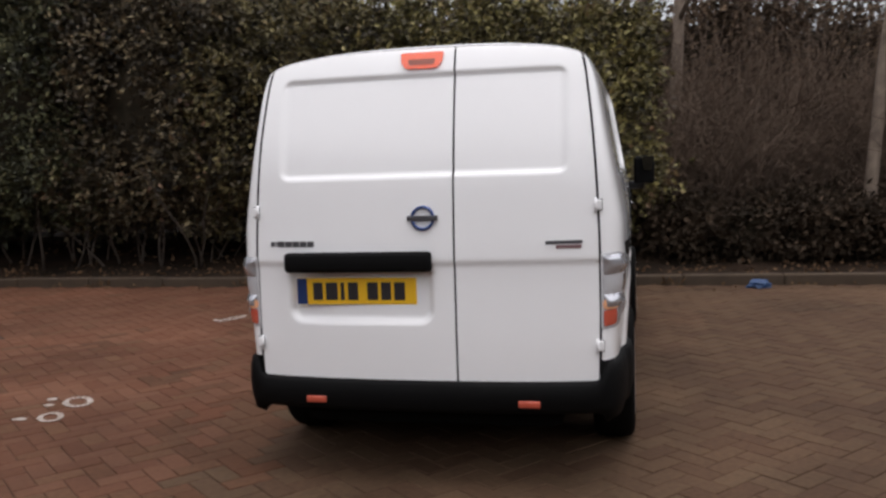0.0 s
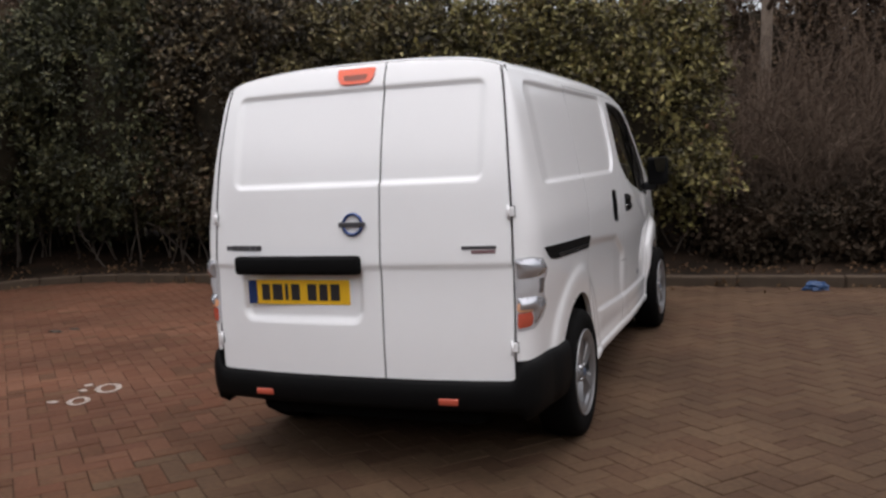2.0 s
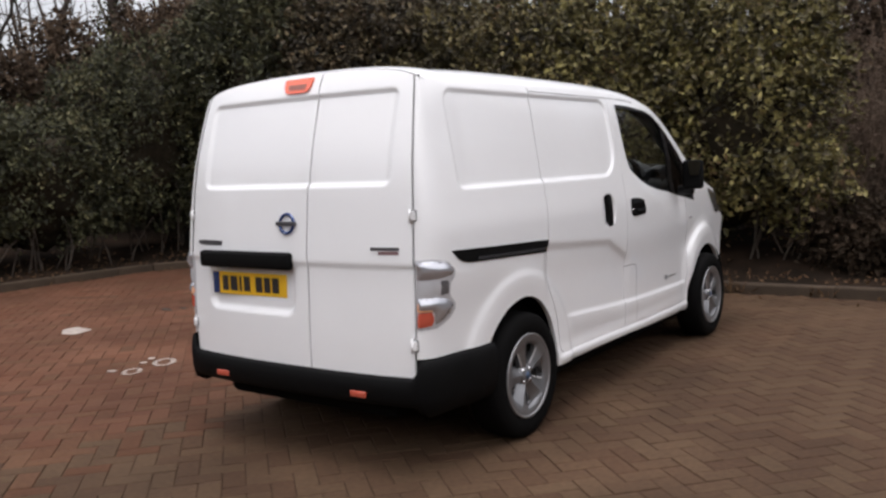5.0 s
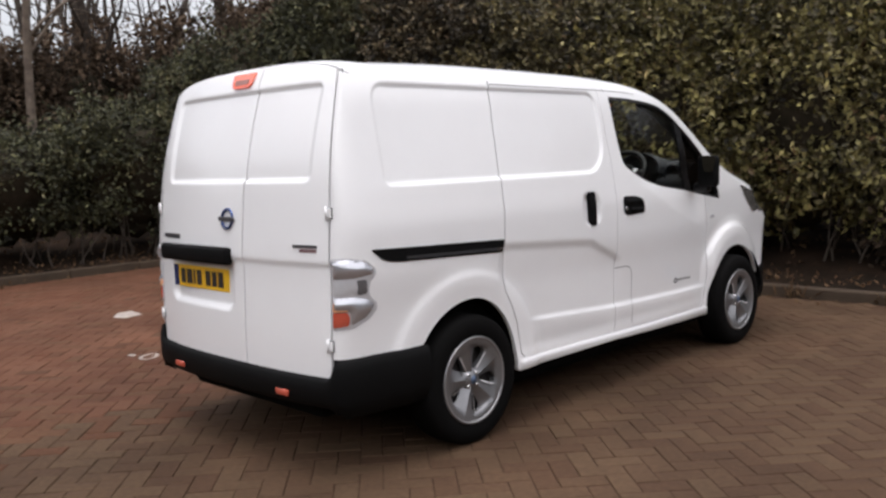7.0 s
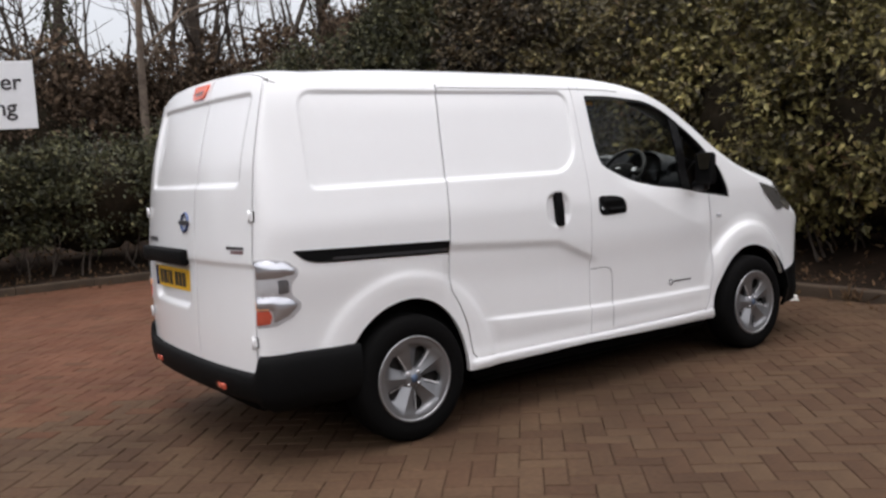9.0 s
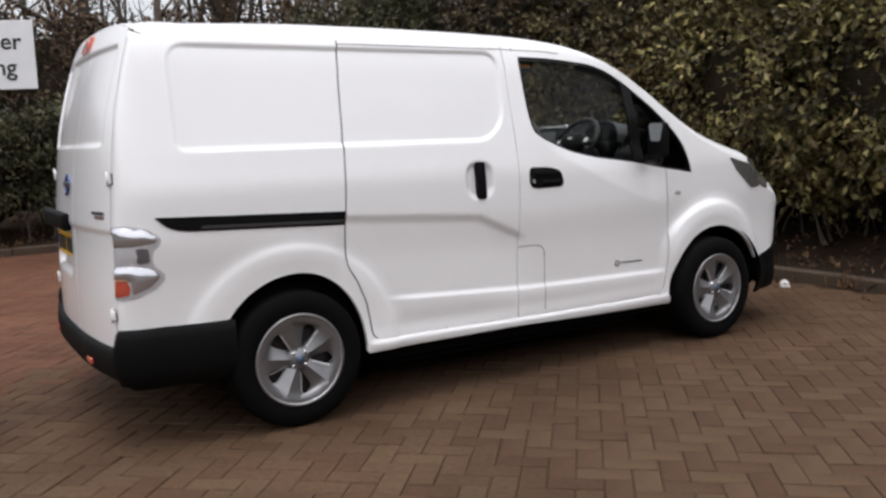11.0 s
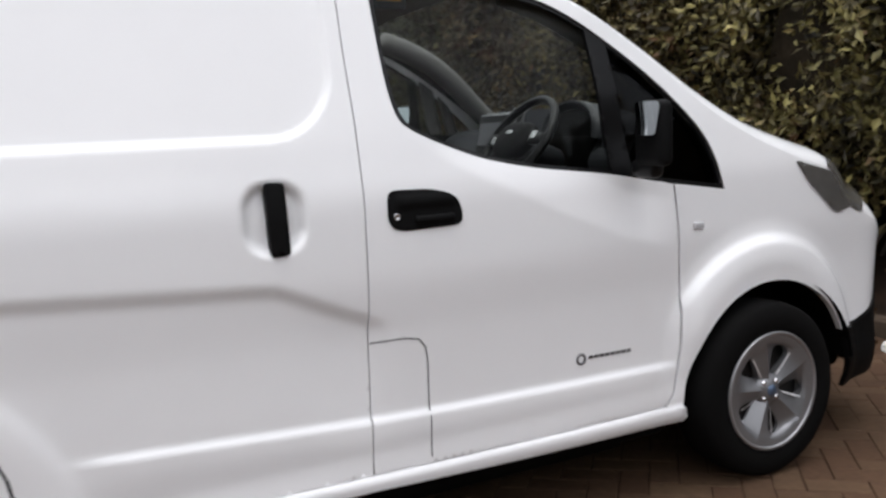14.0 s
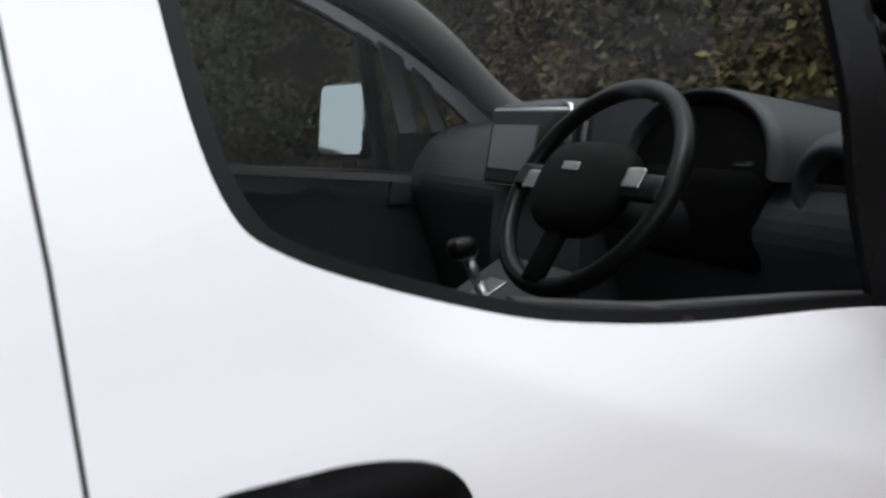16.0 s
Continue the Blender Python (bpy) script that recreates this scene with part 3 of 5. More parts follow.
# side repeater and badge
part("side_repeater", box((.010, .046, .022), (side_x(2.44, .912) + .002, 2.44, .912), .0048, segments=3), CLEARLENS, wing, "small clear side repeater lamp", True)
ring_v, ring_f = revolve([(.011, .0), (.012, .003), (.018, .003), (.019, 0)], 20)
link_mesh("badge", [(x + side_x(1.955, .537), y + 1.955, z + .537) for x, y, z in ring_v], ring_f, BADGEGREY, front_door, "small round grey badge")
for i in range(8):
    strip("badge_mark", [(1.983 + .022 * i, .5385 - .0006 * i), (2.002 + .022 * i, .5380 - .0006 * i)], .010, side, BADGEGREY, front_door, .002)
# headlamps
lamp = [(2.945, 1.098, .02), (3.15, 1.046, .01), (3.255, .905, .01), (3.17, .89, .02), (3.02, 1.01, .03)]
for shape, inw in ((side, (-1, 0, 0)), (side_left, (1, 0, 0))):
    s = lambda y, z, shape=shape, inw=inw: shape(y, z) - np.array(inw) * .006
    panel("headlamp", fillet(lamp), s, HEADLENS, van, .02, inward=inw, label="smoked grey headlamp")

for sx in (1, -1):
    rows = [(section(v)[:10] * (1.004, 1, 1) + (0, .005, .004)) * (sx, 1, 1) for v in np.linspace(3.115, 3.33, 9)]
    loft("headlamp_front", rows, HEADLENS, van, flip=sx < 0)

# ---- rear doors ----
top_z = lambda x: rim_z(x) - .004
z_edge = 1.75
for _ in range(12):
    z_edge = float(top_z(door_edge(z_edge) - .010))
x_edge = float(door_edge(z_edge)) - .010
xs = np.linspace(.155, x_edge - .004, 20)
zs = np.linspace(z_edge, .455, 40)
right = [(.1545, .452)] + [(.1545, float(top_z(.1545)))] + [(float(x), float(top_z(x))) for x in xs[1:]] + [(float(door_edge(z)) - .010, float(z)) for z in zs] + [(.70, .447), (.4, .441)]
left = [(.1455, .449)] + [(-.3, .441), (-.70, .447)] + [(-float(door_edge(z)) + .010, float(z)) for z in zs[::-1]] + [(-float(x), float(top_z(x))) for x in xs[::-1]] + [(-.02, float(top_z(.02)))] + [(.1455, float(top_z(.1455)))]
door_r = panel("rear_door", right, rear, PAINT, van, .0095, inward=(0, 1, 0))
door_l = panel("rear_door", left, rear, PAINT, van, .0095, inward=(0, 1, 0))
rin = lambda x, z: rear(x, z) + (0, .012, 0)
strip("door_seal", [(.150, 1.80), (.150, .45)], .03, rin, SEAM, door_l)
for sx in (1, -1):
    strip("door_seal", [(sx * (float(door_edge(z)) - .002), float(z)) for z in zs], .025, rin, SEAM, door_r if sx > 0 else door_l)
    for z in (1.152, .594):
        p = rear(sx * .722, z)
        # dark plate paints the shadow line round the hinge
        part("hinge_shadow", box((.029, .006, .047), (sx * .723, p[1] - .001, z), .002), SEAM, door_r if sx > 0 else door_l)
        part("hinge", box((.024, .013, .042), (sx * .724, p[1] - .006, z), .005), PAINT, door_r if sx > 0 else door_l)
        v, f = tube([(sx * .712, p[1] - .014, z - .03), (sx * .712, p[1] - .014, z + .03)], .0055, 8)
        link_mesh("hinge_pin", v, f, PAINT, door_r if sx > 0 else door_l)
# brake lamp, grab bar, plate, emblem and badges on the wider door
brake_at = lambda x, z: rear(x, z) - np.stack([0 * x, .010 + 0 * x, 0 * z], -1)
brake = panel("brake_lamp", fillet([(-.079, 1.793, .008), (.103, 1.793, .008), (.098, 1.748, .02), (.078, 1.724, .02), (-.054, 1.724, .02), (-.074, 1.748, .02)]), brake_at, BRAKELENS, door_l, .012, rim=.02, inward=(0, 1, 0), label="orange-red high-level brake lamp")
panel("lamp_core", fillet([(-.046, 1.764, .006), (.070, 1.764, .006), (.064, 1.741, .006), (-.040, 1.741, .006)]), lambda x, z: brake_at(x, z) - (0, .002, 0), material("dark_red_lamp", (.26, .05, .02), .2, coat=.8), brake, .012, rim=.004, inward=(0, 1, 0))
part("grab_bar", box((.632, .045, .084), (-.256, float(rear_y(-.25, .99)) - .016, .943), .018, segments=3), PLASTIC, door_l, "long black grab bar", True)
py = float(rear_y(-.27, .80)) - .006
number_plate = part("number_plate", box((.520, .006, .111), (-.277, py, .818), .002), YELLOW, door_l, "yellow number plate with a blue band")
part("plate_band", box((.045, .003, .109), (-.514, py - .004, .818), .001), BLUE, number_plate)
x = -.465
for w, gap in ((.042, .014), (.052, .014), (.016, .016), (.044, .040), (.046, .014), (.042, .014), (.046, .014)):
    part("plate_mark", box((w, .002, .074), (x + w / 2, py - .0045, .818)), INK, number_plate)
    x += w + gap
ey = float(rear_y(.024, 1.118)) - .006
v, f = [], []
for i in range(40):
    a = 2 * math.pi * i / 40
    for r, d in ((.038, 0), (.0385, -.008), (.050, -.008), (.0505, 0)):
        v.append((.024 + r * math.cos(a), ey + d + .004 + .12 * r * math.sin(a), 1.118 + r * math.sin(a)))
for i in range(40):
    for k in range(3):
        f.append((i * 4 + k, i * 4 + k + 1, (i + 1) % 40 * 4 + k + 1, (i + 1) % 40 * 4 + k))
emblem = link_mesh("emblem", v, f, BLUE, door_l, "round blue emblem")
part("emblem_bar", box((.128, .010, .022), (.024, ey - .004, 1.118), .003), BADGEGREY, emblem, "dark grey cross bar")
x = -.655
for w in (.022, .012, .034, .036, .034, .034, .034):
    q = float(rear_y(x + w / 2, 1.02))
    part("badge_mark", box((w - .005, .004, .020 if w < .03 else .024), (x + w / 2, q - .002, 1.017)), BADGEGREY, door_l)
    x += w
b = part("badge", box((.145, .004, .014), (.587, float(rear_y(.587, 1.008)) - .002, 1.010), .001, Matrix.Rotation(radians(-8), 4, 'Z').inverted()), BADGEGREY, door_r, "small grey and dull red badge")
part("badge_bar", box((.10, .004, .014), (.605, float(rear_y(.605, .99)) - .001, .992), .001, Matrix.Rotation(radians(9), 4, 'Z')), BADGERED, b)

# ---- tail lamps ----
def tail_lamp(sx):
    def lens(name, pts, mat, lift, bulge, parent, label="", soft=.018):
        outline = fillet([(u * .3, .66 + (z - .662) * .945, .012) for u, z in pts])
        edge = resample(outline, .006)

        def shape(a, z):
            p = corner(np.clip(a / .3, -.05, 1), z)
            d = np.sqrt(((np.stack([a, z], 1)[:, None] - edge[None]) ** 2).sum(-1).min(1))
            n = p - np.stack([np.full(len(a), .62), np.full(len(a), -.52), z], -1)
            n /= np.linalg.norm(n, axis=1)[:, None]
            return (p + n * (lift + bulge * (1 - np.exp(-d / soft)))[:, None]) * (sx, 1, 1)
        return panel(name, outline, shape, mat, parent, .008, rim=.012, inward=(-sx * .7, .7, 0), label=label)
    base = lens("tail_lamp", [(.985, .980), (.6, .984), (.22, .968), (.03, .925), (.04, .895), (.15, .868), (.17, .83), (.14, .803), (.0, .768), (.0, .738), (.14, .70), (.45, .666), (.985, .662)], CLEARLENS, .003, .003, van, "clear and red wrap-round tail lamp")
    lens("upper_lens", [(.97, .972), (.60, .976), (.26, .962), (.07, .926), (.10, .904), (.40, .893), (.97, .890)], REFLECTOR, .005, .027, base, "clear upper lens", .035)
    lens("reversing_lens", [(.97, .886), (.36, .886), (.30, .820), (.97, .815)], CLEARLENS, .006, .004, base)
    lens("lamp_insert", [(.42, .884), (.22, .882), (.20, .820), (.40, .816)], GREYLENS, .008, .003, base, "grey lamp insert")
    lens("lower_lens", [(.97, .808), (.50, .810), (.22, .795), (.05, .766), (.07, .745), (.22, .708), (.50, .682), (.53, .742), (.97, .744)], REFLECTOR, .005, .027, base, "clear lower lens", .035)
    lens("amber_lens", [(.97, .786), (.64, .788), (.56, .748), (.97, .746)], ORANGELENS, .011, .004, base)
    lens("red_lens", [(.97, .742), (.60, .744), (.53, .715), (.56, .682), (.97, .674)], REDLENS, .007, .005, base, "red lower lens")
    for u, z in ((.74, .915), (.76, .767)):
        p = corner(np.array([u]), np.array([z]))[0]
        v, f = revolve([(0, .014), (.008, .014), (.012, .012), (.015, .004)], 14)
        link_mesh("bulb_cup", [((p[0] + b) * sx, p[1] - a, z + c) for a, b, c in v], f, BRIGHT, base)


for sx in (1, -1):
    tail_lamp(sx)

# ---- rear bumper ----
def bumper_path(z, grow):
    u = np.linspace(0, 1, 12)
    c = corner(u, np.full(12, .56))
    flank_pts = np.stack([side_x(np.linspace(-.285, -.56, 8)[:-1], np.full(7, .52)) + 0, np.linspace(-.285, -.56, 8)[:-1], np.full(7, z)], -1)
    back = np.stack([np.linspace(.70, 0, 14), rear_y(np.linspace(.70, 0, 14), .56), np.full(14, z)], -1)
    half = np.concatenate([flank_pts, c * (1, 1, 0) + (0, 0, z), back])
    d = np.gradient(half, axis=0)
    n = np.stack([-d[:, 1], d[:, 0], 0 * d[:, 0]], -1)
    n /= np.linalg.norm(n, axis=1)[:, None] + 1e-9
    n *= np.sign((n * (half - (0, -.2, z))).sum(1))[:, None]
    half = half + n * grow
    half[-1, 0] = 0
    return np.concatenate([half, half[::-1][1:] * (-1, 1, 1)])


def bump_row(z, g, flank_z=None):
    r = bumper_path(z, g)
    if flank_z is not None:
        far = np.maximum(step01(.722, .742, np.abs(r[:, 0])), step01(-.66, -.60, r[:, 1]))
        r[:, 2] = z + (flank_z - z) * far
    return r


bumper = loft("rear_bumper", [bump_row(.452, -.03, .533), bump_row(.452, .004, .533), bump_row(.446, .018, .52), bump_row(.435, .026, .49), bump_row(.40, .030, .44), bump_row(.345, .027, .36), bump_row(.322, .012, .30), bump_row(.31, -.03, .27)], PLASTIC, van, "black plastic rear bumper")
for x in (-.458, .441):
    part("reflector", box((.088, .014, .028), (x, float(rear_y(x, .56)) - .030, .366), .004), REDLENS, bumper, "small red reflector", True)

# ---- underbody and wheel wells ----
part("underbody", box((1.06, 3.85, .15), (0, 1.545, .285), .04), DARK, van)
# low pan, case and tray, added to block light and deepen the shadow below
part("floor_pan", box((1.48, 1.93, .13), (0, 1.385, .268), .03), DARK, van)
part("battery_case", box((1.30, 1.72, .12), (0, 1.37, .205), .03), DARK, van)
part("shadow_tray", box((1.14, .50, .16), (0, -.45, .30), .06), DARK, van)
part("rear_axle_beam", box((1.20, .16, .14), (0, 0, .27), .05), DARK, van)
# unseen filler box, near black so the shut gaps look dark
part("load_bay_filler", box((1.42, 1.75, 1.25), (0, .32, 1.02), .04), DARK, van)
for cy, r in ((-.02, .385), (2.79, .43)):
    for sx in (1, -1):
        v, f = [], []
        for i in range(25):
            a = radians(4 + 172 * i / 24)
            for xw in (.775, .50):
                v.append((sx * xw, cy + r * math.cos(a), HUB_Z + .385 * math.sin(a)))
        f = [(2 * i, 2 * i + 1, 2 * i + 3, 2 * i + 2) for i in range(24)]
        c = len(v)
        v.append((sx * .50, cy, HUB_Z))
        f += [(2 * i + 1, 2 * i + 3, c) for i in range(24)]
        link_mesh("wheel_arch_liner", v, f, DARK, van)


# ---- wheels ----
def wheel(y, sx):
    w = new("wheel")
    w.parent = van
    w.matrix_basis = pose(sx * .755, y, HUB_Z, 0, 0, 0 if sx > 0 else 180)
    tyre = [(.205, -.085), (.235, -.095), (.285, -.093), (.306, -.078), (.3115, -.04), (.3115, .04), (.306, .072), (.290, .088), (.255, .094), (.225, .091), (.207, .083)]
    v, f = revolve(tyre, 64)
    link_mesh("tyre", v, f, RUBBER, w)
    rimv = [(.207, .080), (.211, .090), (.206, .094), (.198, .090), (.190, .070), (.185, .030), (.180, -.08)]
    v, f = revolve(rimv, 64)
    rim_ob = link_mesh("rim", v, f, RIMALLOY, w)
    v, f = revolve([(.0, .030), (.12, .030), (.185, .020)], 40)
    link_mesh("brake_backing", v, f, BRAKE, rim_ob)
    v, f = revolve([(.0, .082), (.022, .081), (.028, .078), (.044, .072), (.058, .055), (.060, .03)], 30)
    link_mesh("hub_cap", v, f, ALLOY, rim_ob)
    v, f = revolve([(.0, .086), (.018, .085), (.021, .081)], 20)
    link_mesh("cap_badge", v, f, HUBBLUE, rim_ob)
    v, f = revolve([(.160, .070), (.165, .079), (.174, .084), (.190, .087), (.200, .088)], 64)
    link_mesh("rim_band", v, f, ALLOY, rim_ob)
    for k in range(5):
        a0 = radians(100 + 72 * k)
        def at(r, da, x):
            return (x, r * math.cos(a0 + radians(da)), r * math.sin(a0 + radians(da)))
        v, f = [], []
        petal = pchip([.035, .06, .08, .11, .135, .150, .160, .170, .197], [36, 33, 28, 24, 23, 25, 30, 36, 36])
        depth = pchip([.035, .075, .12, .165, .197], [.070, .074, .079, .083, .083])
        for r in np.linspace(.035, .197, 15):
            half, x = float(petal(r)), float(depth(r))
            flat = .026 * (1 - step01(.165, .19, r))
            v += [at(r, -half, x - .034), at(r, -half, x - flat), at(r, -half, x - flat), at(r, 0, x + .005), at(r, 0, x + .005), at(r, half, x - .45 * flat), at(r, half, x - .45 * flat), at(r, half, x - .034)]
        for i in range(14):
            for j in (0, 2, 4, 6):
                f.append((i * 8 + j, i * 8 + j + 1, i * 8 + j + 9, i * 8 + j + 8))
        sp = link_mesh("spoke", v, f, ALLOY, rim_ob)
        # pale strip: the highlight on the spoke's raised edge, put into the colour
        v2 = [at(.062, 31, .0690), at(.062, 26, .0720), at(.150, 24, .0805), at(.150, 26.5, .0785)]
        link_mesh("spoke_edge", v2, [(0, 1, 2, 3)], SPOKEEDGE, sp, smooth=False)
    for k in range(4):
        a = radians(45 + 90 * k)
        v, f = revolve([(0, .078), (.008, .078), (.009, .060)], 6)
        link_mesh("wheel_nut", [(x, y2 + .04 * math.cos(a), z2 + .04 * math.sin(a)) for x, y2, z2 in v], f, BRIGHT, rim_ob)
    return w


for y in (REAR_WHEEL, FRONT_WHEEL):
    for sx in (1, -1):
        wheel(y, sx)


# ---- door mirrors ----
def mirror(sx, x, y, z, turn, tip, w, h, d=.085):
    m = part("door_mirror", box((w, d, h), (0, 0, 0), d * .44, segments=4), PLASTIC, van, "black door mirror", True)
    m.matrix_basis = pose(sx * x, y, z, tip, 0, -sx * turn)
    a0, b0 = (w / 2 - .014, h / 2 - .014) if sx < 0 else (w / 2 - .028, h / 2 - .048)
    toe = .62 if sx > 0 else 1.0
    rim_pts = fillet([(-a0 * toe, -b0, .022 * toe), (a0 * toe, -b0, .022 * toe), (a0, b0, .022), (-a0, b0, .022)])
    k = len(rim_pts)
    lift, swing, thick = (.044, 24, .030) if sx > 0 else (0, 0, .008)
    face = Matrix.Translation((.028 if sx > 0 else .004, -d / 2 - .001 - .42 * lift, lift)) @ Matrix.Rotation(radians(swing), 4, 'Z') @ Matrix.Rotation(radians(-.06 * swing), 4, 'X')
    v = [face @ Vector((a, q, b)) for q in (0, thick) for a, b in rim_pts]
    link_mesh("mirror_glass", v, [tuple(range(k))] + [(i, (i + 1) % k, k + (i + 1) % k, k + i) for i in range(k)], MIRROR, m, smooth=False)
    part("mirror_arm", box((.12, .05, .06), (-sx * (.06 if sx > 0 else .09), .02, -h / 2 - .008), .02), GLOSSBLACK, m, smooth=True)


mirror(1, .918, 2.15, 1.222, 5, -1, .145, .195, .05)
mirror(-1, .955, 2.17, 1.292, 24, -11, .200, .225)

# ---- cab ----
def prism(name, outline, x0, x1, mat, parent, label=""):
    """A (y, z) outline drawn out along x."""
    n = len(outline)
    v = [(x0, y, z) for y, z in outline] + [(x1, y, z) for y, z in outline]
    f = [(i, (i + 1) % n, n + (i + 1) % n, n + i) for i in range(n)] + [tuple(range(n))[::-1], tuple(range(n, 2 * n))]
    return link_mesh(name, v, f, mat, parent, label, smooth=False)


dash = prism("dashboard", fillet([(2.72, 1.18, .02), (2.66, 1.225, .03), (2.42, 1.275, .04), (2.30, 1.25, .05), (2.22, 1.15, .05), (2.26, 1.0, .03), (2.34, .72, .05), (2.72, .72, 0)]), -.70, .70, TRIM, van, "charcoal moulded dashboard")
def arch(y, w, h, z, n=20):
    return [(.355 + w * math.cos(math.pi * k / n), y + .03 * math.sin(math.pi * k / n), z + h * math.sin(math.pi * k / n) ** .8) for k in range(n + 1)]


hood = loft("cluster_hood", [arch(2.31, .135, .10, 1.225), arch(2.225, .155, .122, 1.22), arch(2.222, .168, .135, 1.215), arch(2.25, .180, .138, 1.21), arch(2.36, .185, .125, 1.20), arch(2.62, .19, .085, 1.18)], TRIM, dash)
# near-black sheet and shroud paint the shade in and below the cluster hood
face = arch(2.236, .158, .120, 1.20)
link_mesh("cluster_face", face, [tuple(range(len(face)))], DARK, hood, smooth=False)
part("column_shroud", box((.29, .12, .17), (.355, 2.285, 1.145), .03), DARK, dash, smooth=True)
prism("centre_stack", fillet([(2.36, 1.335, .02), (2.225, 1.33, .015), (2.17, 1.02, .04), (2.19, .75, .05), (2.5, .75, 0)]), -.205, .115, TRIM, dash)
part("bezel_rim", box((.325, .010, .165), (-.040, 2.187, 1.245), .004, Matrix.Rotation(radians(-14), 4, 'X')), CHROME, dash)
part("screen_bezel", box((.313, .012, .153), (-.040, 2.182, 1.245), .005, Matrix.Rotation(radians(-14), 4, 'X')), GLOSSBLACK, dash)
v, f = tube([(.085, 2.178, 1.334), (.112, 2.174, 1.330), (.122, 2.168, 1.31), (.118, 2.156, 1.25), (.104, 2.148, 1.19)], .0055, 8)
link_mesh("bezel_edge", v, f, CHROME, dash, "bright silver edge of the screen")
part("screen", box((.165, .006, .092), (-.095, 2.174, 1.246), .0012, Matrix.Rotation(radians(-14), 4, 'X')), SCREEN, dash)
v, f = revolve([(.0, .004), (.040, .006), (.048, .028), (.056, .034), (.066, .030), (.080, .0), (.088, -.06)], 28)
vent = link_mesh("air_vent", [(.605 + y, 2.275 - x, 1.205 + z) for x, y, z in v], f, TRIM, dash)
v, f = revolve([(.0, .009), (.046, .010), (.047, .006)], 24)
link_mesh("vent_face", [(.605 + y, 2.275 - x, 1.205 + z) for x, y, z in v], f, GLOSSBLACK, vent)
part("vent_vane", box((.085, .006, .010), (.605, 2.262, 1.205), .002), TRIM, vent)
wheel_m = Matrix.Translation((.34, 2.035, 1.215)) @ Matrix.Rotation(radians(53), 4, 'X')
ring = []
for i in range(48):
    a = 2 * math.pi * i / 48
    ring.append([wheel_m @ Vector(((.176 + .0155 * math.cos(b)) * math.cos(a), (.176 + .0155 * math.cos(b)) * math.sin(a), -.0155 * math.sin(b))) for b in [2 * math.pi * k / 10 for k in range(10)]])
ring.append(ring[0])
steering = loft("steering_wheel", [[tuple(p) for p in r] for r in ring], GLOSSBLACK, van, "black leather steering wheel", close=True)
bm = bmesh.new()
bmesh.ops.create_icosphere(bm, subdivisions=4, radius=1)
for q in bm.verts:
    a, b, c = q.co
    q.co = Vector((.105 * math.copysign(abs(a) ** .75, a) * (1 + .18 * b), .080 * math.copysign(abs(b) ** .75, b) - .012, .036 * math.copysign(abs(c) ** .8, c) + .010))
bmesh.ops.transform(bm, matrix=wheel_m, verts=bm.verts)
part("wheel_hub", bm, PLASTIC, steering, smooth=True)
for a, mat in ((0, CHROME), (180, CHROME), (270, TRIM)):
    bm = box((.11, .042, .018), (.12, 0, .012), .006)
    bmesh.ops.transform(bm, matrix=wheel_m @ Matrix.Rotation(radians(a), 4, 'Z'), verts=bm.verts)
    # lower spoke is coloured near black, as if lost in the cab's shade
    part("wheel_spoke", bm, GLOSSBLACK if mat is CHROME else DARK, steering, smooth=True)
    if mat is CHROME:
        bm = box((.058, .032, .006), (.108, .010, .022), .002)
        bmesh.ops.transform(bm, matrix=wheel_m @ Matrix.Rotation(radians(a), 4, 'Z'), verts=bm.verts)
        part("wheel_switch", bm, CHROME, steering)
bm = box((.040, .014, .004), (0, .008, .046), .001)
bmesh.ops.transform(bm, matrix=wheel_m, verts=bm.verts)
part("wheel_emblem", bm, CHROME, steering)
v, f = tube([(.31, 2.06, 1.20), (.31, 2.25, 1.12)], .045, 12)
link_mesh("steering_column", v, f, TRIM, steering)
# gear selector
console = prism("centre_console", fillet([(1.72, .62, .03), (1.72, .84, .05), (2.02, .95, .05), (2.2, 1.03, .02), (2.2, .62, 0)]), -.14, .10, TRIM, van)
v, f = tube([(-.05, 2.06, .96), (-.05, 2.03, 1.05)], .012, 8)
lever = link_mesh("gear_selector", v, f, CHROME, console)
part("selector_knob", box((.05, .06, .045), (-.05, 2.02, 1.065), .018, segments=3), GLOSSBLACK, lever, smooth=True)
part("selector_surround", box((.06, .09, .006), (-.05, 2.06, .972), .002, Matrix.Rotation(radians(22), 4, 'X')), CHROME, console)
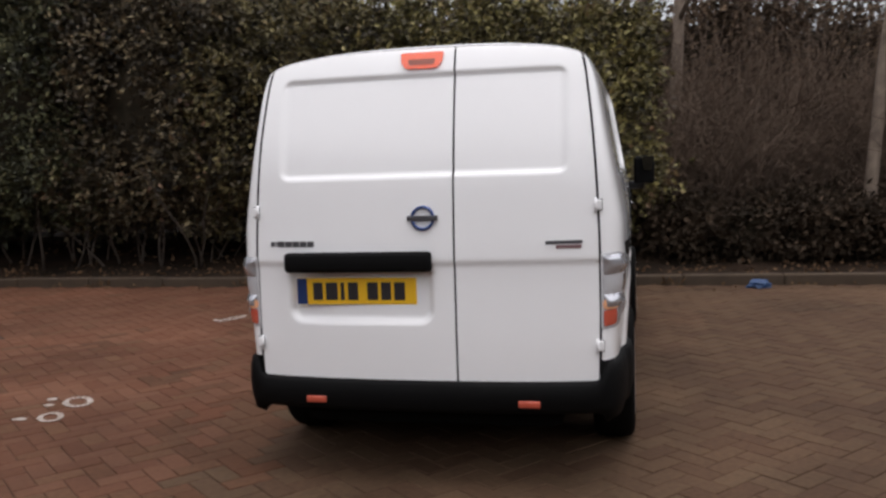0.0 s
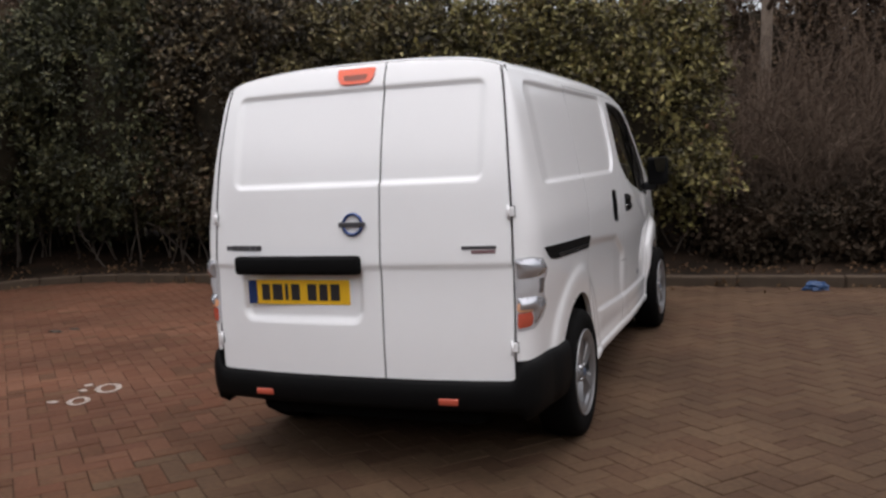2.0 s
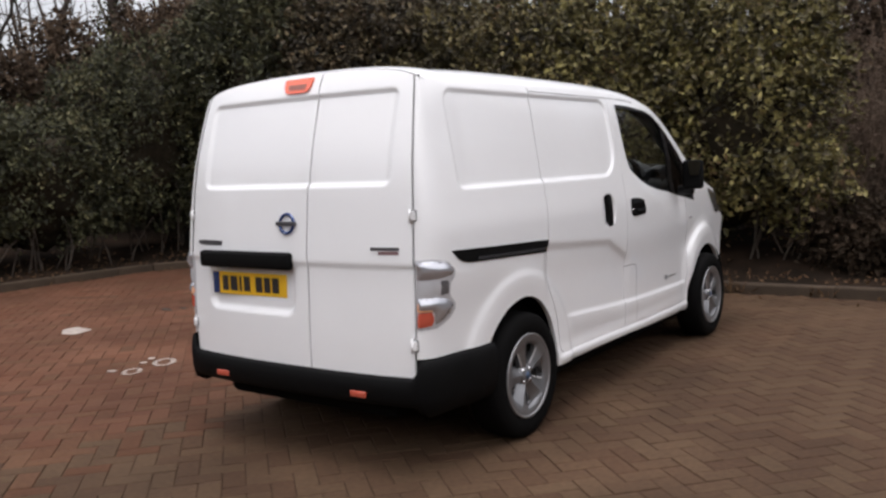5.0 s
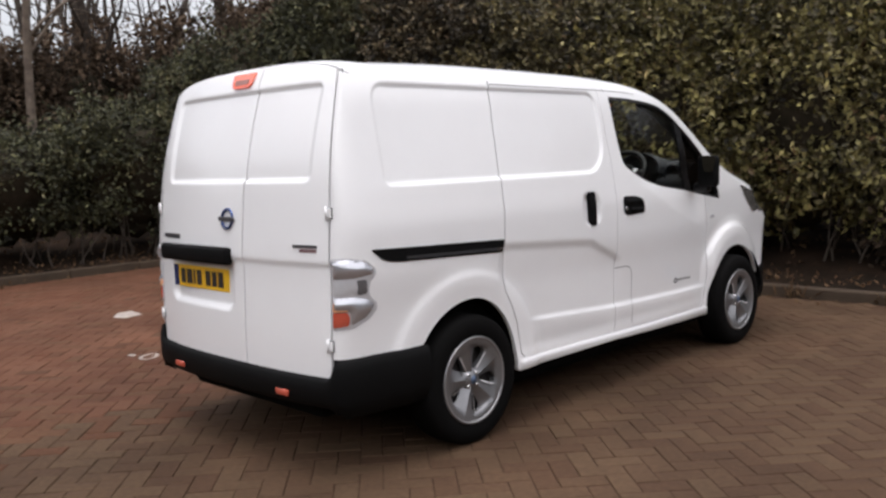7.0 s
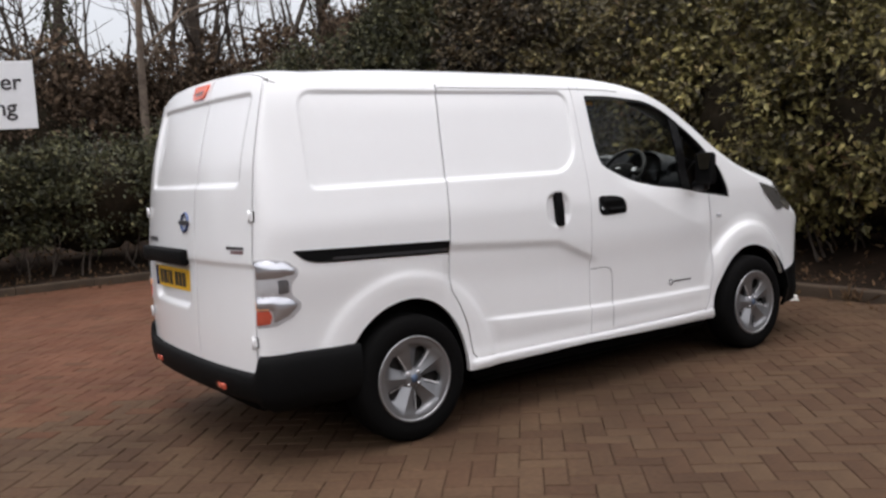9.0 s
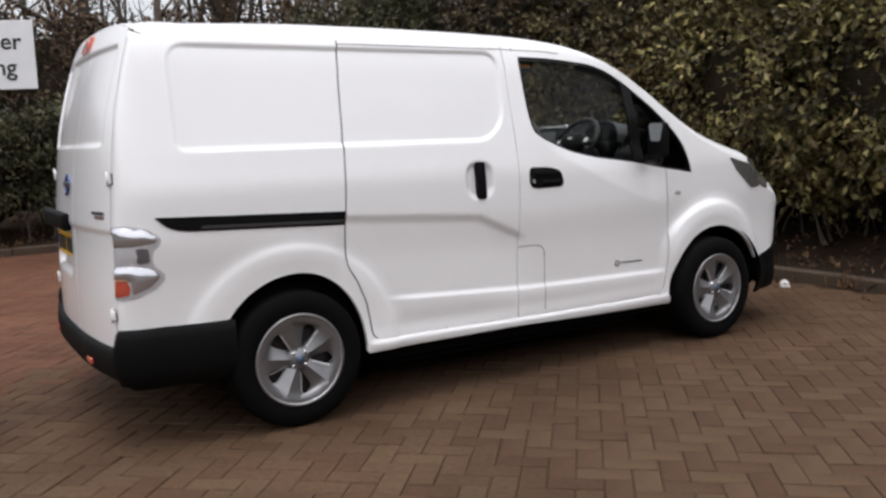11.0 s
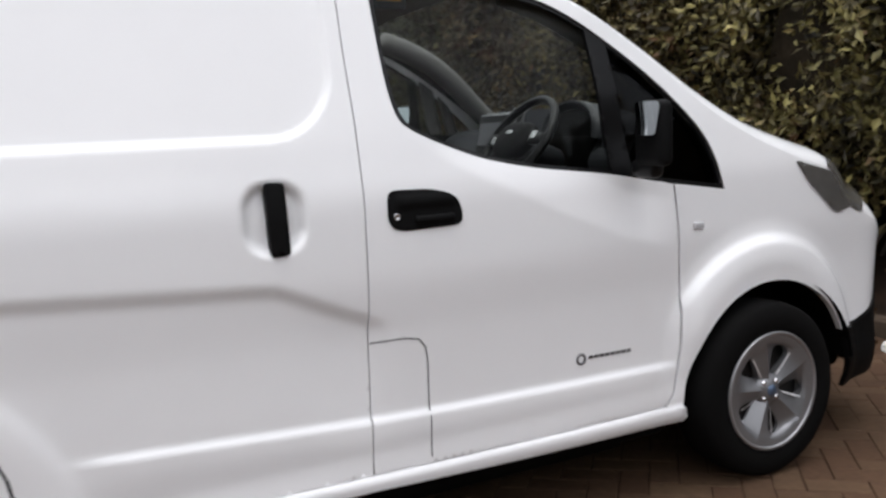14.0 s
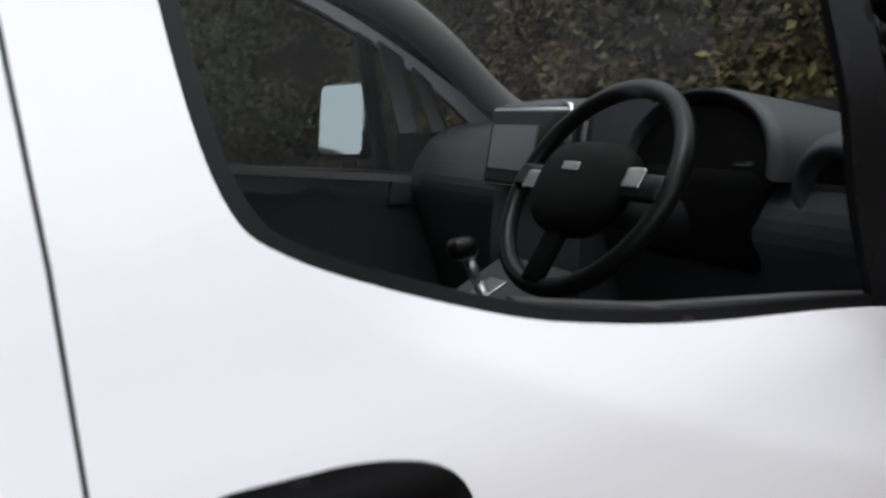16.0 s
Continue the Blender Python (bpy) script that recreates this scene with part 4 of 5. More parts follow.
# linings: doors, floor, bulkhead, roof, pillars
for sx in (1, -1):
    lining = lambda y, z, sx=sx: np.stack([sx * (side_profile(z) - .06 - .04 * (np.maximum(y - 1.3, 0) / 1.13) ** 2), y + 0 * z, z + 0 * y], -1)
    up = .018 if sx > 0 else .088
    low = [(1.26, .40), (2.38, .40), (2.38, 1.04 + up), (2.08, 1.088 + up), (1.83, 1.12 + up), (1.60, 1.168 + up), (1.45, 1.235), (1.36, 1.29), (1.33, 1.40), (1.32, 1.66), (1.26, 1.66)]
    panel("door_lining", low, lining, TRIM, front_door if sx > 0 else passenger_door, .05, rim=.03, inward=(-sx, 0, 0))
    # both ledges take the paler grey to paint light caught along the door top
    strip("lining_ledge", [(1.62, 1.142 + up), (2.3, 1.036 + up)], .02, lambda y, z, sx=sx: lining(y, z, sx) - (sx * .031, 0, 0), TRIMGREY, front_door if sx > 0 else passenger_door)
    yl = np.linspace(1.66, 2.34, 16)
    zl = np.interp(yl, [1.60, 1.83, 2.08, 2.38], np.array([1.166, 1.118, 1.086, 1.038]) + up)
    bx = side_profile(zl) - .04 * (np.maximum(yl - 1.3, 0) / 1.13) ** 2
    loft("sill_ledge", [np.stack([sx * (bx - d), yl, zl + h], -1) for d, h in ((.045, .001), (.11 if sx > 0 else .07, .002), (.125 if sx > 0 else .075, -.012), (.128 if sx > 0 else .078, -.05 if sx > 0 else -.016))], TRIMGREY, front_door if sx > 0 else passenger_door)
    trim = [r[3] * (.94 * sx, 1, 1) - (0, .035, .045) for r in full]
    if sx < 0:
        trim = [p + np.array((.03, .04, 0)) + np.array((.07, .08, 0)) * step01(1.25, 1.62, p[2]) for p in trim]
    v, f = tube([tuple(p) for p in trim[1:-1]], .036 if sx > 0 else .046, 12)
    link_mesh("pillar_trim", v, f, TRIMGREY, van)
    # passenger-side lining is coloured near black to paint a dark gap
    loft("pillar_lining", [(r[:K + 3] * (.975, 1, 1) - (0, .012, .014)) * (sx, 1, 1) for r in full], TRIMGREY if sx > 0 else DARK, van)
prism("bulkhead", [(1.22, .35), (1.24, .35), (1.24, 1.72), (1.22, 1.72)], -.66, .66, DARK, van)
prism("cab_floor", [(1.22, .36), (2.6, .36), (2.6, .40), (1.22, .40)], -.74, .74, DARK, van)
head = [section(v) * (.93, 1, 1) - (0, 0, .045) for v in np.linspace(1.24, 1.84, 10)]
loft("headlining", top_rows(head), TRIMGREY, van)
prism("scuttle", [(2.66, 1.13), (2.86, 1.13), (2.86, 1.20), (2.66, 1.215)], -.62, .62, SEAM, van)


# ---- ground ----
PAVER = material("brown_paver", (0.0632, 0.0358, 0.0218), 0.8, spec=0.12, color2=(0.0815, 0.0508, 0.0305), objects=True, grain=0.30, scale=48, blot=0.25, blot_scale=2.2, bump=0.5, bump_scale=160)
PAVERS = material("brown_pavers", (0.0632, 0.0358, 0.0218), 0.8, spec=0.12, color2=(0.0815, 0.0508, 0.0305), island=True, grain=0.36, scale=36, blot=0.28, blot_scale=1.1, bump=0.5, bump_scale=160)
PAVERSRED = material("red_brown_pavers", (0.0900, 0.0385, 0.0222), 0.8, spec=0.12, color2=(0.1145, 0.0550, 0.0335), island=True, grain=0.30, scale=48, blot=0.3, blot_scale=0.8, bump=0.5, bump_scale=160)
JOINT = material("dark_joint_sand", (0.0465, 0.0270, 0.0167), 0.9, spec=0.1, grain=0.3, scale=120, blot=0.25, blot_scale=1.5)
KERB = material("weathered_concrete", (0.080, 0.058, 0.041), 0.85, spec=0.12, color2=(0.046, 0.035, 0.026), grain=0.2, scale=70, blot=0.15, blot_scale=4, bump=0.4, bump_scale=250)
SOIL = material("leafy_soil", (0.013, 0.0085, 0.0055), 0.95, spec=0.1, color2=(0.028, 0.017, 0.011), grain=0.4, scale=30, blot=0.3, blot_scale=2.0, bump=1.0, bump_scale=60)
CHALK = material("worn_white_marking", (0.36, 0.31, 0.275), 0.7, grain=0.25, scale=60, blot=0.3, blot_scale=14)
BARK = material("grey_brown_bark", (0.056, 0.044, 0.036), 0.9, spec=0.1, color2=(0.095, 0.078, 0.065), grain=0.3, scale=40, blot_scale=8, bump=0.8, bump_scale=80)
PALEBARK = material("pale_bark", (0.23, 0.18, 0.14), 0.85, spec=0.2, color2=(0.13, 0.10, 0.08), grain=0.3, scale=30, blot_scale=6, bump=0.6, bump_scale=60)
TWIG = material("bare_brown_twig", (0.118, 0.084, 0.062), 0.9, spec=0.1, color2=(0.064, 0.046, 0.035), grain=0.3, scale=12, blot_scale=2.0)


def leaf_material(name, stops, rough=.55, spec=.25, patch=.75):
    """Leaves of several tints, leaf by leaf, over larger patches whose brightness paints lit clumps and shaded
    pockets.
    """
    m = bpy.data.materials.new(name)
    m.use_nodes = True
    n, l = m.node_tree.nodes, m.node_tree.links
    b = n["Principled BSDF"]
    b.inputs["Roughness"].default_value, b.inputs["Specular IOR Level"].default_value = rough, spec
    co = n.new("ShaderNodeTexCoord").outputs["Object"]
    geo = n.new("ShaderNodeNewGeometry")
    big = n.new("ShaderNodeTexNoise"); big.inputs["Scale"].default_value, big.inputs["Detail"].default_value = 1.5, 3
    l.new(co, big.inputs["Vector"])
    # a third of each leaf's tint comes from its patch
    far = n.new("ShaderNodeMapRange"); far.inputs[1].default_value, far.inputs[2].default_value = .3, .7
    l.new(big.outputs["Fac"], far.inputs[0])
    mix = n.new("ShaderNodeMix"); mix.data_type = 'FLOAT'; mix.inputs["Factor"].default_value = .38
    l.new(geo.outputs["Random Per Island"], mix.inputs[2]); l.new(far.outputs[0], mix.inputs[3])
    ramp = n.new("ShaderNodeValToRGB")
    el = ramp.color_ramp.elements
    while len(el) < len(stops):
        el.new(.5)
    for e, (p, c) in zip(el, stops):
        e.position, e.color = p, (*c, 1)
    l.new(mix.outputs[0], ramp.inputs["Fac"])
    mid = n.new("ShaderNodeTexNoise"); mid.inputs["Scale"].default_value, mid.inputs["Detail"].default_value = 4.0, 3
    l.new(co, mid.inputs["Vector"])
    r = n.new("ShaderNodeMapRange"); r.inputs[1].default_value, r.inputs[2].default_value, r.inputs[3].default_value, r.inputs[4].default_value = .32, .68, 1 - patch, 1 + patch
    l.new(mid.outputs["Fac"], r.inputs[0])
    h = n.new("ShaderNodeHueSaturation")
    l.new(ramp.outputs["Color"], h.inputs["Color"]); l.new(r.outputs[0], h.inputs["Value"])
    l.new(h.outputs["Color"], b.inputs["Base Color"])
    return m


LEAF = leaf_material("olive_leaf", [(0, (.034, .028, .016)), (.30, (.070, .057, .028)), (.50, (.115, .100, .035)), (.72, (.220, .190, .072)), (.86, (.140, .090, .048)), (1, (.100, .054, .032))], patch=.85)
LEAFMIXED = leaf_material("dull_olive_brown_leaf", [(0, (0.019, 0.014, 0.011)), (.35, (0.043, 0.034, 0.020)), (.60, (0.074, 0.055, 0.031)), (.80, (0.144, 0.114, 0.062)), (.90, (0.101, 0.058, 0.036)), (1, (0.070, 0.036, 0.024))], patch=.9)
LEAFMID = leaf_material("olive_and_russet_leaf", [(0, (.024, .019, .012)), (.32, (.050, .040, .021)), (.55, (.086, .071, .030)), (.76, (.165, .138, .060)), (.88, (.108, .066, .038)), (1, (.076, .042, .026))], patch=.88)
LEAFBROWN = leaf_material("brown_leaf", [(0, (.034, .024, .017)), (.4, (.078, .054, .037)), (.7, (.125, .086, .058)), (1, (.180, .126, .084))], .7, .1, .6)
# darker version of the brown leaf, for the low bushes
LEAFLOW = leaf_material("dark_brown_low_leaf", [(0, (.012, .009, .006)), (.5, (.030, .021, .014)), (1, (.060, .041, .027))], .8, .08, .6)
LEAFGREEN = leaf_material("dark_green_leaf", [(0, (0.019, 0.019, 0.012)), (.4, (0.041, 0.041, 0.022)), (.65, (0.072, 0.074, 0.035)), (.85, (0.132, 0.120, 0.060)), (1, (0.072, 0.050, 0.031))])
# dark brown that stands for shade deep between the leaves
CORE = material("thicket_shade", (0.022, 0.018, 0.012), 0.95, spec=0.1, color2=(0.042, 0.033, 0.022), blot_scale=5, grain=0.3, scale=20)
LITTER = material("fallen_leaf", (0.065, 0.036, 0.019), 0.8, spec=0.15, color2=(0.13, 0.08, 0.043), island=True)

rnd = random.Random(7)
rng = np.random.default_rng(7)

ground = tagged(link_mesh("ground", [(-700, -700, -.0055), (700, -700, -.0055), (700, 700, -.0055), (-700, 700, -.0055)], [(0, 1, 2, 3)], JOINT, smooth=False), "dark earth and joint sand under the paving", "ground", kind="structure")
pavement = tagged(new("pavement"), "wet brown block paving laid in herringbone", "paving", kind="structure")


def paver_geometry():
    a, b = .1018, .0498
    v, f = [], []
    for h, i in ((-.014, 0), (-.003, 0), (0, .0036)):
        v += [(-a + i, -b + i, h), (a - i, -b + i, h), (a - i, b - i, h), (-a + i, b - i, h)]
    for k in (0, 4):
        f += [(k + i, k + (i + 1) % 4, k + 4 + (i + 1) % 4, k + 4 + i) for i in range(4)]
    return np.array(v), f + [(8, 9, 10, 11)]


def paver_places(x0, x1, y0, y1):
    out = []
    n = 110
    c, s2 = math.cos(radians(49)), math.sin(radians(49))
    for i in range(-n, n):
        for j in range(-n, n):
            m = (i - j) % 4
            if m == 0:
                u, w, turn = i + 1.0, j + .5, 0
            elif m == 3:
                u, w, turn = i + .5, j + 1.0, 90
            else:
                continue
            x, y = .104 * (u * c - w * s2), .104 * (u * s2 + w * c)
            if x0 < x < x1 and y0 < y < y1:
                out.append((x, y, 49 + turn + rnd.uniform(-.5, .5), rnd.uniform(-.0022, .0014), rnd.uniform(-.7, .7), rnd.uniform(-.7, .7)))
    return out


PV, PF = paver_geometry()
near_patch = lambda x, y: 1.35 < x < 3.45 and .55 < y < 3.35
spots = paver_places(-7.68, 7.0, -5.6, 4.70)
single = [s for s in spots if near_patch(s[0], s[1])][:300]
taken = set(single)
rest = [s for s in spots if s not in taken]


def lay(spots, mat):
    allv, allf = [], []
    for k, (x, y, turn, h, ta, tb) in enumerate(spots):
        m = np.array(Euler((radians(ta), radians(tb), radians(turn))).to_matrix())
        allv.append(PV @ m.T + (x, y, h))
        allf += [tuple(q + 12 * k for q in f) for f in PF]
    return tagged(link_mesh("pavers", np.concatenate(allv), allf, mat, pavement, smooth=False), kind="stuff")


redness = lambda x, y: float(step01(-.1, -2.0, x) * step01(-3.4, -.9, y + .5 * noise.noise((x * .6, y * .6, 3.0))))
PAVERSMID = material("rust_brown_pavers", (0.0796, 0.0368, 0.0206), 0.8, spec=0.12, color2=(0.0984, 0.0513, 0.0299), island=True, grain=0.36, scale=36, blot=0.28, blot_scale=1.1, bump=0.5, bump_scale=160)
tone = {s: redness(s[0], s[1]) + .55 * (rnd.random() - .5) for s in rest}
lay([s for s in rest if tone[s] <= .35], PAVERS)
lay([s for s in rest if .35 < tone[s] <= .8], PAVERSMID)
lay([s for s in rest if tone[s] > .8], PAVERSRED)

# ---- kerb ----
KX, KY, KR = -7.70, 4.74, 1.3


def kerb_line():
    pts = [(KX, y) for y in np.linspace(-7.0, KY - KR, 12)]
    pts += [(KX + KR - KR * math.cos(a), KY - KR + KR * math.sin(a)) for a in np.linspace(0, math.pi / 2, 5)[1:]]
    pts += [(x, KY) for x in np.linspace(KX + KR, 9.0, 17)[1:]]
    return pts


kerb = tagged(new("kerb"), "low weathered concrete kerb along the planting", "kerb", kind="structure")
kp = kerb_line()
for (xa, ya), (xb, yb) in zip(kp, kp[1:]):
    L = math.hypot(xb - xa, yb - ya)
    a = math.atan2(yb - ya, xb - xa)
    turn = Matrix.Rotation(a, 4, 'Z') @ Matrix.Rotation(radians(rnd.uniform(-.8, .8)), 4, 'X')
    off = Vector((-math.sin(a), math.cos(a), 0)) * .0625
    part("kerbstone", box((L - .006, .125, .20), ((xa + xb) / 2 + off.x, (ya + yb) / 2 + off.y, .0 + rnd.uniform(-.006, .004)), .014, turn), KERB, kerb)

# ---- planting bed ----
line = np.array(kp)
seg = np.concatenate([[0], np.cumsum(np.hypot(*np.diff(line, axis=0).T))])
rows = []
for t in np.linspace(0, 1, 14):
    s = np.linspace(0, seg[-1], 90)
    px, py = np.interp(s, seg, line[:, 0]), np.interp(s, seg, line[:, 1])
    d = np.gradient(np.stack([px, py], 1), axis=0)
    d /= np.hypot(d[:, 0], d[:, 1])[:, None]
    w = .10 + 16 * t ** 1.7
    x, y = px - d[:, 1] * w, py + d[:, 0] * w
    hh = .085 + .25 * step01(0, 2.5, np.full(90, w)) + np.array([.10 * min(1, w) * noise.noise((x[i] * .9, y[i] * .9, 0)) for i in range(90)])
    rows.append(np.stack([x, y, hh], -1))
tagged(loft("planting_bed", rows, SOIL, None), "dark soil bed covered with dead leaves", "soil", kind="structure")


def leaf_cloud(places, normals, length, width, seed, droop=.3):
    """Folded leaves: two triangles each, with random turns about a rough facing."""
    r = np.random.default_rng(seed)
    n = len(places)
    d = r.normal(size=(n, 3)) + normals * .6
    d[:, 2] -= droop
    d /= np.linalg.norm(d, axis=1)[:, None]
    q = r.normal(size=(n, 3)) + normals * .8
    s = np.cross(d, q)
    s /= np.linalg.norm(s, axis=1)[:, None] + 1e-9
    up = np.cross(s, d)
    L = (length * r.uniform(.55, 1.3, n))[:, None]
    W = (width * r.uniform(.6, 1.25, n))[:, None]
    base, tip = places, places + d * L
    midp = places + d * L * .45
    a, b = midp + s * W / 2 + up * W * .22, midp - s * W / 2 + up * W * .22
    v = np.stack([base, a, tip, b], 1).reshape(-1, 3)
    i = np.arange(n)[:, None] * 4
    f = np.concatenate([i + (0, 1, 2), i + (0, 2, 3)], 1).reshape(-1, 3)
    return v, f


def quick_mesh(name, v, f, mat, parent):
    me = bpy.data.meshes.new(name)
    v, f = np.asarray(v, np.float32), np.asarray(f, np.int32)
    k = f.shape[1]
    me.vertices.add(len(v)); me.loops.add(f.size); me.polygons.add(len(f))
    me.vertices.foreach_set("co", v.ravel())
    me.loops.foreach_set("vertex_index", f.ravel())
    me.polygons.foreach_set("loop_start", np.arange(0, f.size, k, dtype=np.int32))
    me.polygons.foreach_set("use_smooth", np.zeros(len(f), bool))
    me.update(calc_edges=True)
    me.materials.append(mat)
    ob = new(name, me)
    ob.parent = parent
    return ob


def sticks(paths, sides=5):
    V, F, o = [], [], 0
    for pts, radii in paths:
        v, f = tube(pts, 0, sides, radii)
        V += v
        F += [tuple(i + o for i in q) for q in f]
        o += len(v)
    return V, F


def wander(start, direction, length, r0, r1, r, steps=6, bend=.18, lift=.05):
    p, d = Vector(start), Vector(direction).normalized()
    pts, radii = [p.copy()], [r0]
    for i in range(steps):
        d = (d + Vector((r.gauss(0, bend), r.gauss(0, bend), r.gauss(0, bend) + lift))).normalized()
        p = p + d * (length / steps)
        pts.append(p.copy())
        radii.append(r0 + (r1 - r0) * (i + 1) / steps)
    return pts, radii


def shrub(x, y, width, depth, height, leaf, seed, label, density=520, bottom=.12, size=.10, stems=16, group="hedge shrubs"):
    """A dense bush: dark core that paints its inner shade, bare stems at the foot, and a skin of leaves with hollows.
    """
    ob = thing("shrub", label, "shrub", group, (x, y, 0))
    r = np.random.default_rng(seed)
    pr = random.Random(seed)
    ph = r.uniform(0, 50)

    def radius(u, w):
        return 1 + .20 * noise.noise((u[0] * 1.7 + ph, u[1] * 1.7, u[2] * 1.7)) + .20 * noise.noise((u[0] * 4.6 + ph, u[1] * 4.6, u[2] * 4.6)) + .12 * noise.noise((u[0] * 10 + ph, u[1] * 10, u[2] * 10))
    n = int(density * (width * height * 1.3 + depth * height + width * depth))
    u = r.normal(size=(n * 2, 3))
    u /= np.linalg.norm(u, axis=1)[:, None]
    q = np.abs(u) ** .62 * np.sign(u)
    k = np.array([radius(a, 0) for a in u])
    hollow = np.array([noise.noise((a[0] * 8 + ph, a[1] * 8, a[2] * 8)) + .5 * noise.noise((a[0] * 17 + ph, a[1] * 17, a[2] * 17)) for a in u])
    inset = .24 * step01(.02, -.30, hollow) + r.exponential(.06, len(u))
    s = np.clip(k - inset, .3, 2)[:, None]
    p = q * s * (width / 2, depth / 2, height / 2) + (0, 0, height / 2 + bottom)
    # the crown hangs forward over a hollow foot
    tuck = lambda y, z: .20 * depth * (height > 1.6) * (1 - step01(.3, 1.5, z)) * step01(0, -.15, y)
    p[:, 1] += tuck(p[:, 1], p[:, 2])
    foot = .50 + .35 * np.array([noise.noise((a[0] * 2.2 + ph, a[1] * 2.2, 4)) for a in p])
    keep = (p[:, 2] > foot * (height > 1.6) + .10 + .25 * r.random(len(p)) ** 2) & (p[:, 1] < depth * .22)
    p, u2 = p[keep][:n], u[keep][:n]
    mid = r.integers(0, len(p), max(40, len(p) // 18))[r.integers(0, max(40, len(p) // 18), len(p))]
    loose = r.random(len(p)) < .16
    off = r.normal(0, size * .95, p.shape)
    p, u2 = np.where(loose[:, None], p, p[mid] + off), np.where(loose[:, None], u2, u2[mid] + off / size * .5)
    v, f = leaf_cloud(p, u2, size, size * .56, seed + 1)
    quick_mesh("foliage", v, f, leaf, ob)
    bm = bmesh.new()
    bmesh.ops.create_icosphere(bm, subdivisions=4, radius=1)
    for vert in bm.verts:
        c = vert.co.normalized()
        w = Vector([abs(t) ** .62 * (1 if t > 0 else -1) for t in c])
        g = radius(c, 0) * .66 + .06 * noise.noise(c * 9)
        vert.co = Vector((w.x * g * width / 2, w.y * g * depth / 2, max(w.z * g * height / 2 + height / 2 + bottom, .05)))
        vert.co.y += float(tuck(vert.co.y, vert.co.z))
    part("shade_core", bm, CORE, ob, smooth=True)
    paths = []
    for i in range(stems):
        sx, sy = pr.uniform(-.40, .40) * width, pr.uniform(-.30, .10) * depth
        paths.append(wander((sx, sy, .02), (pr.uniform(-.4, .4), pr.uniform(-.35, .1), 1.2), height * pr.uniform(.22, .45), .016, .006, pr))
    v, f = sticks(paths)
    tagged(link_mesh("branchwork", v, f, BARK, ob), kind="stuff")
    return ob


def tree(x, y, height, radius, seed, bark, label, spread=.5, levels=3, ivy=False, first=.35, limbs=9):
    """A bare winter tree: tapered trunk, limbs, branches and a crown of twigs."""
    ob = thing("tree", label, "tree", "bare trees", (x, y, 0))
    pr = random.Random(seed)
    trunk = wander((0, 0, -.05), (pr.uniform(-.08, .08), pr.uniform(-.08, .08), 1), height, radius, radius * .22, pr, 12, .05, .06)
    thick, thin = [trunk], []
    for i in range(limbs):
        t = first + (1 - first) * (i + pr.random()) / limbs
        k = min(int(t * 12), 11)
        b = trunk[0][k].lerp(trunk[0][k + 1], t * 12 - k)
        a = pr.uniform(0, 6.28)
        d = Vector((math.cos(a), math.sin(a), pr.uniform(.35, 1.1)))
        L = height * spread * (1.1 - .6 * t) * pr.uniform(.6, 1.1)
        limb = wander(b, d, L, radius * .42 * (1.15 - t), .012, pr, 8, .14, .06)
        thick.append(limb)
        for j in range(7):
            q = pr.randrange(2, 8)
            d2 = (limb[0][q] - limb[0][q - 1]).normalized() + Vector((pr.gauss(0, .6), pr.gauss(0, .6), pr.gauss(.2, .5)))
            br = wander(limb[0][q], d2, L * pr.uniform(.25, .5), .014, .005, pr, 6, .18, .06)
            thin.append(br)
            for m in range(5 if levels > 2 else 2):
                q2 = pr.randrange(1, 6)
                d3 = (br[0][q2] - br[0][q2 - 1]).normalized() + Vector((pr.gauss(0, .7), pr.gauss(0, .7), pr.gauss(.15, .6)))
                thin.append(wander(br[0][q2], d3, L * pr.uniform(.12, .28), .007, .003, pr, 4, .2, .05))
    v, f = sticks(thick, 8)
    link_mesh("trunk", v, f, bark, ob)
    v, f = sticks(thin, 3)
    link_mesh("crown", v, f, bark, ob)
    if ivy:
        r = np.random.default_rng(seed)
        n = 2600
        k = r.integers(0, 9, n)
        tp = np.array([tuple(p) for p in trunk[0]])
        p = tp[k] + (tp[k + 1] - tp[k]) * r.random((n, 1))
        u = r.normal(size=(n, 3)); u[:, 2] *= .3
        u /= np.linalg.norm(u, axis=1)[:, None]
        p = p + u * (radius + r.exponential(.10, n))[:, None]
        v, f = leaf_cloud(p, u, .08, .06, seed)
        quick_mesh("ivy", v, f, LEAFGREEN, ob)
    return ob


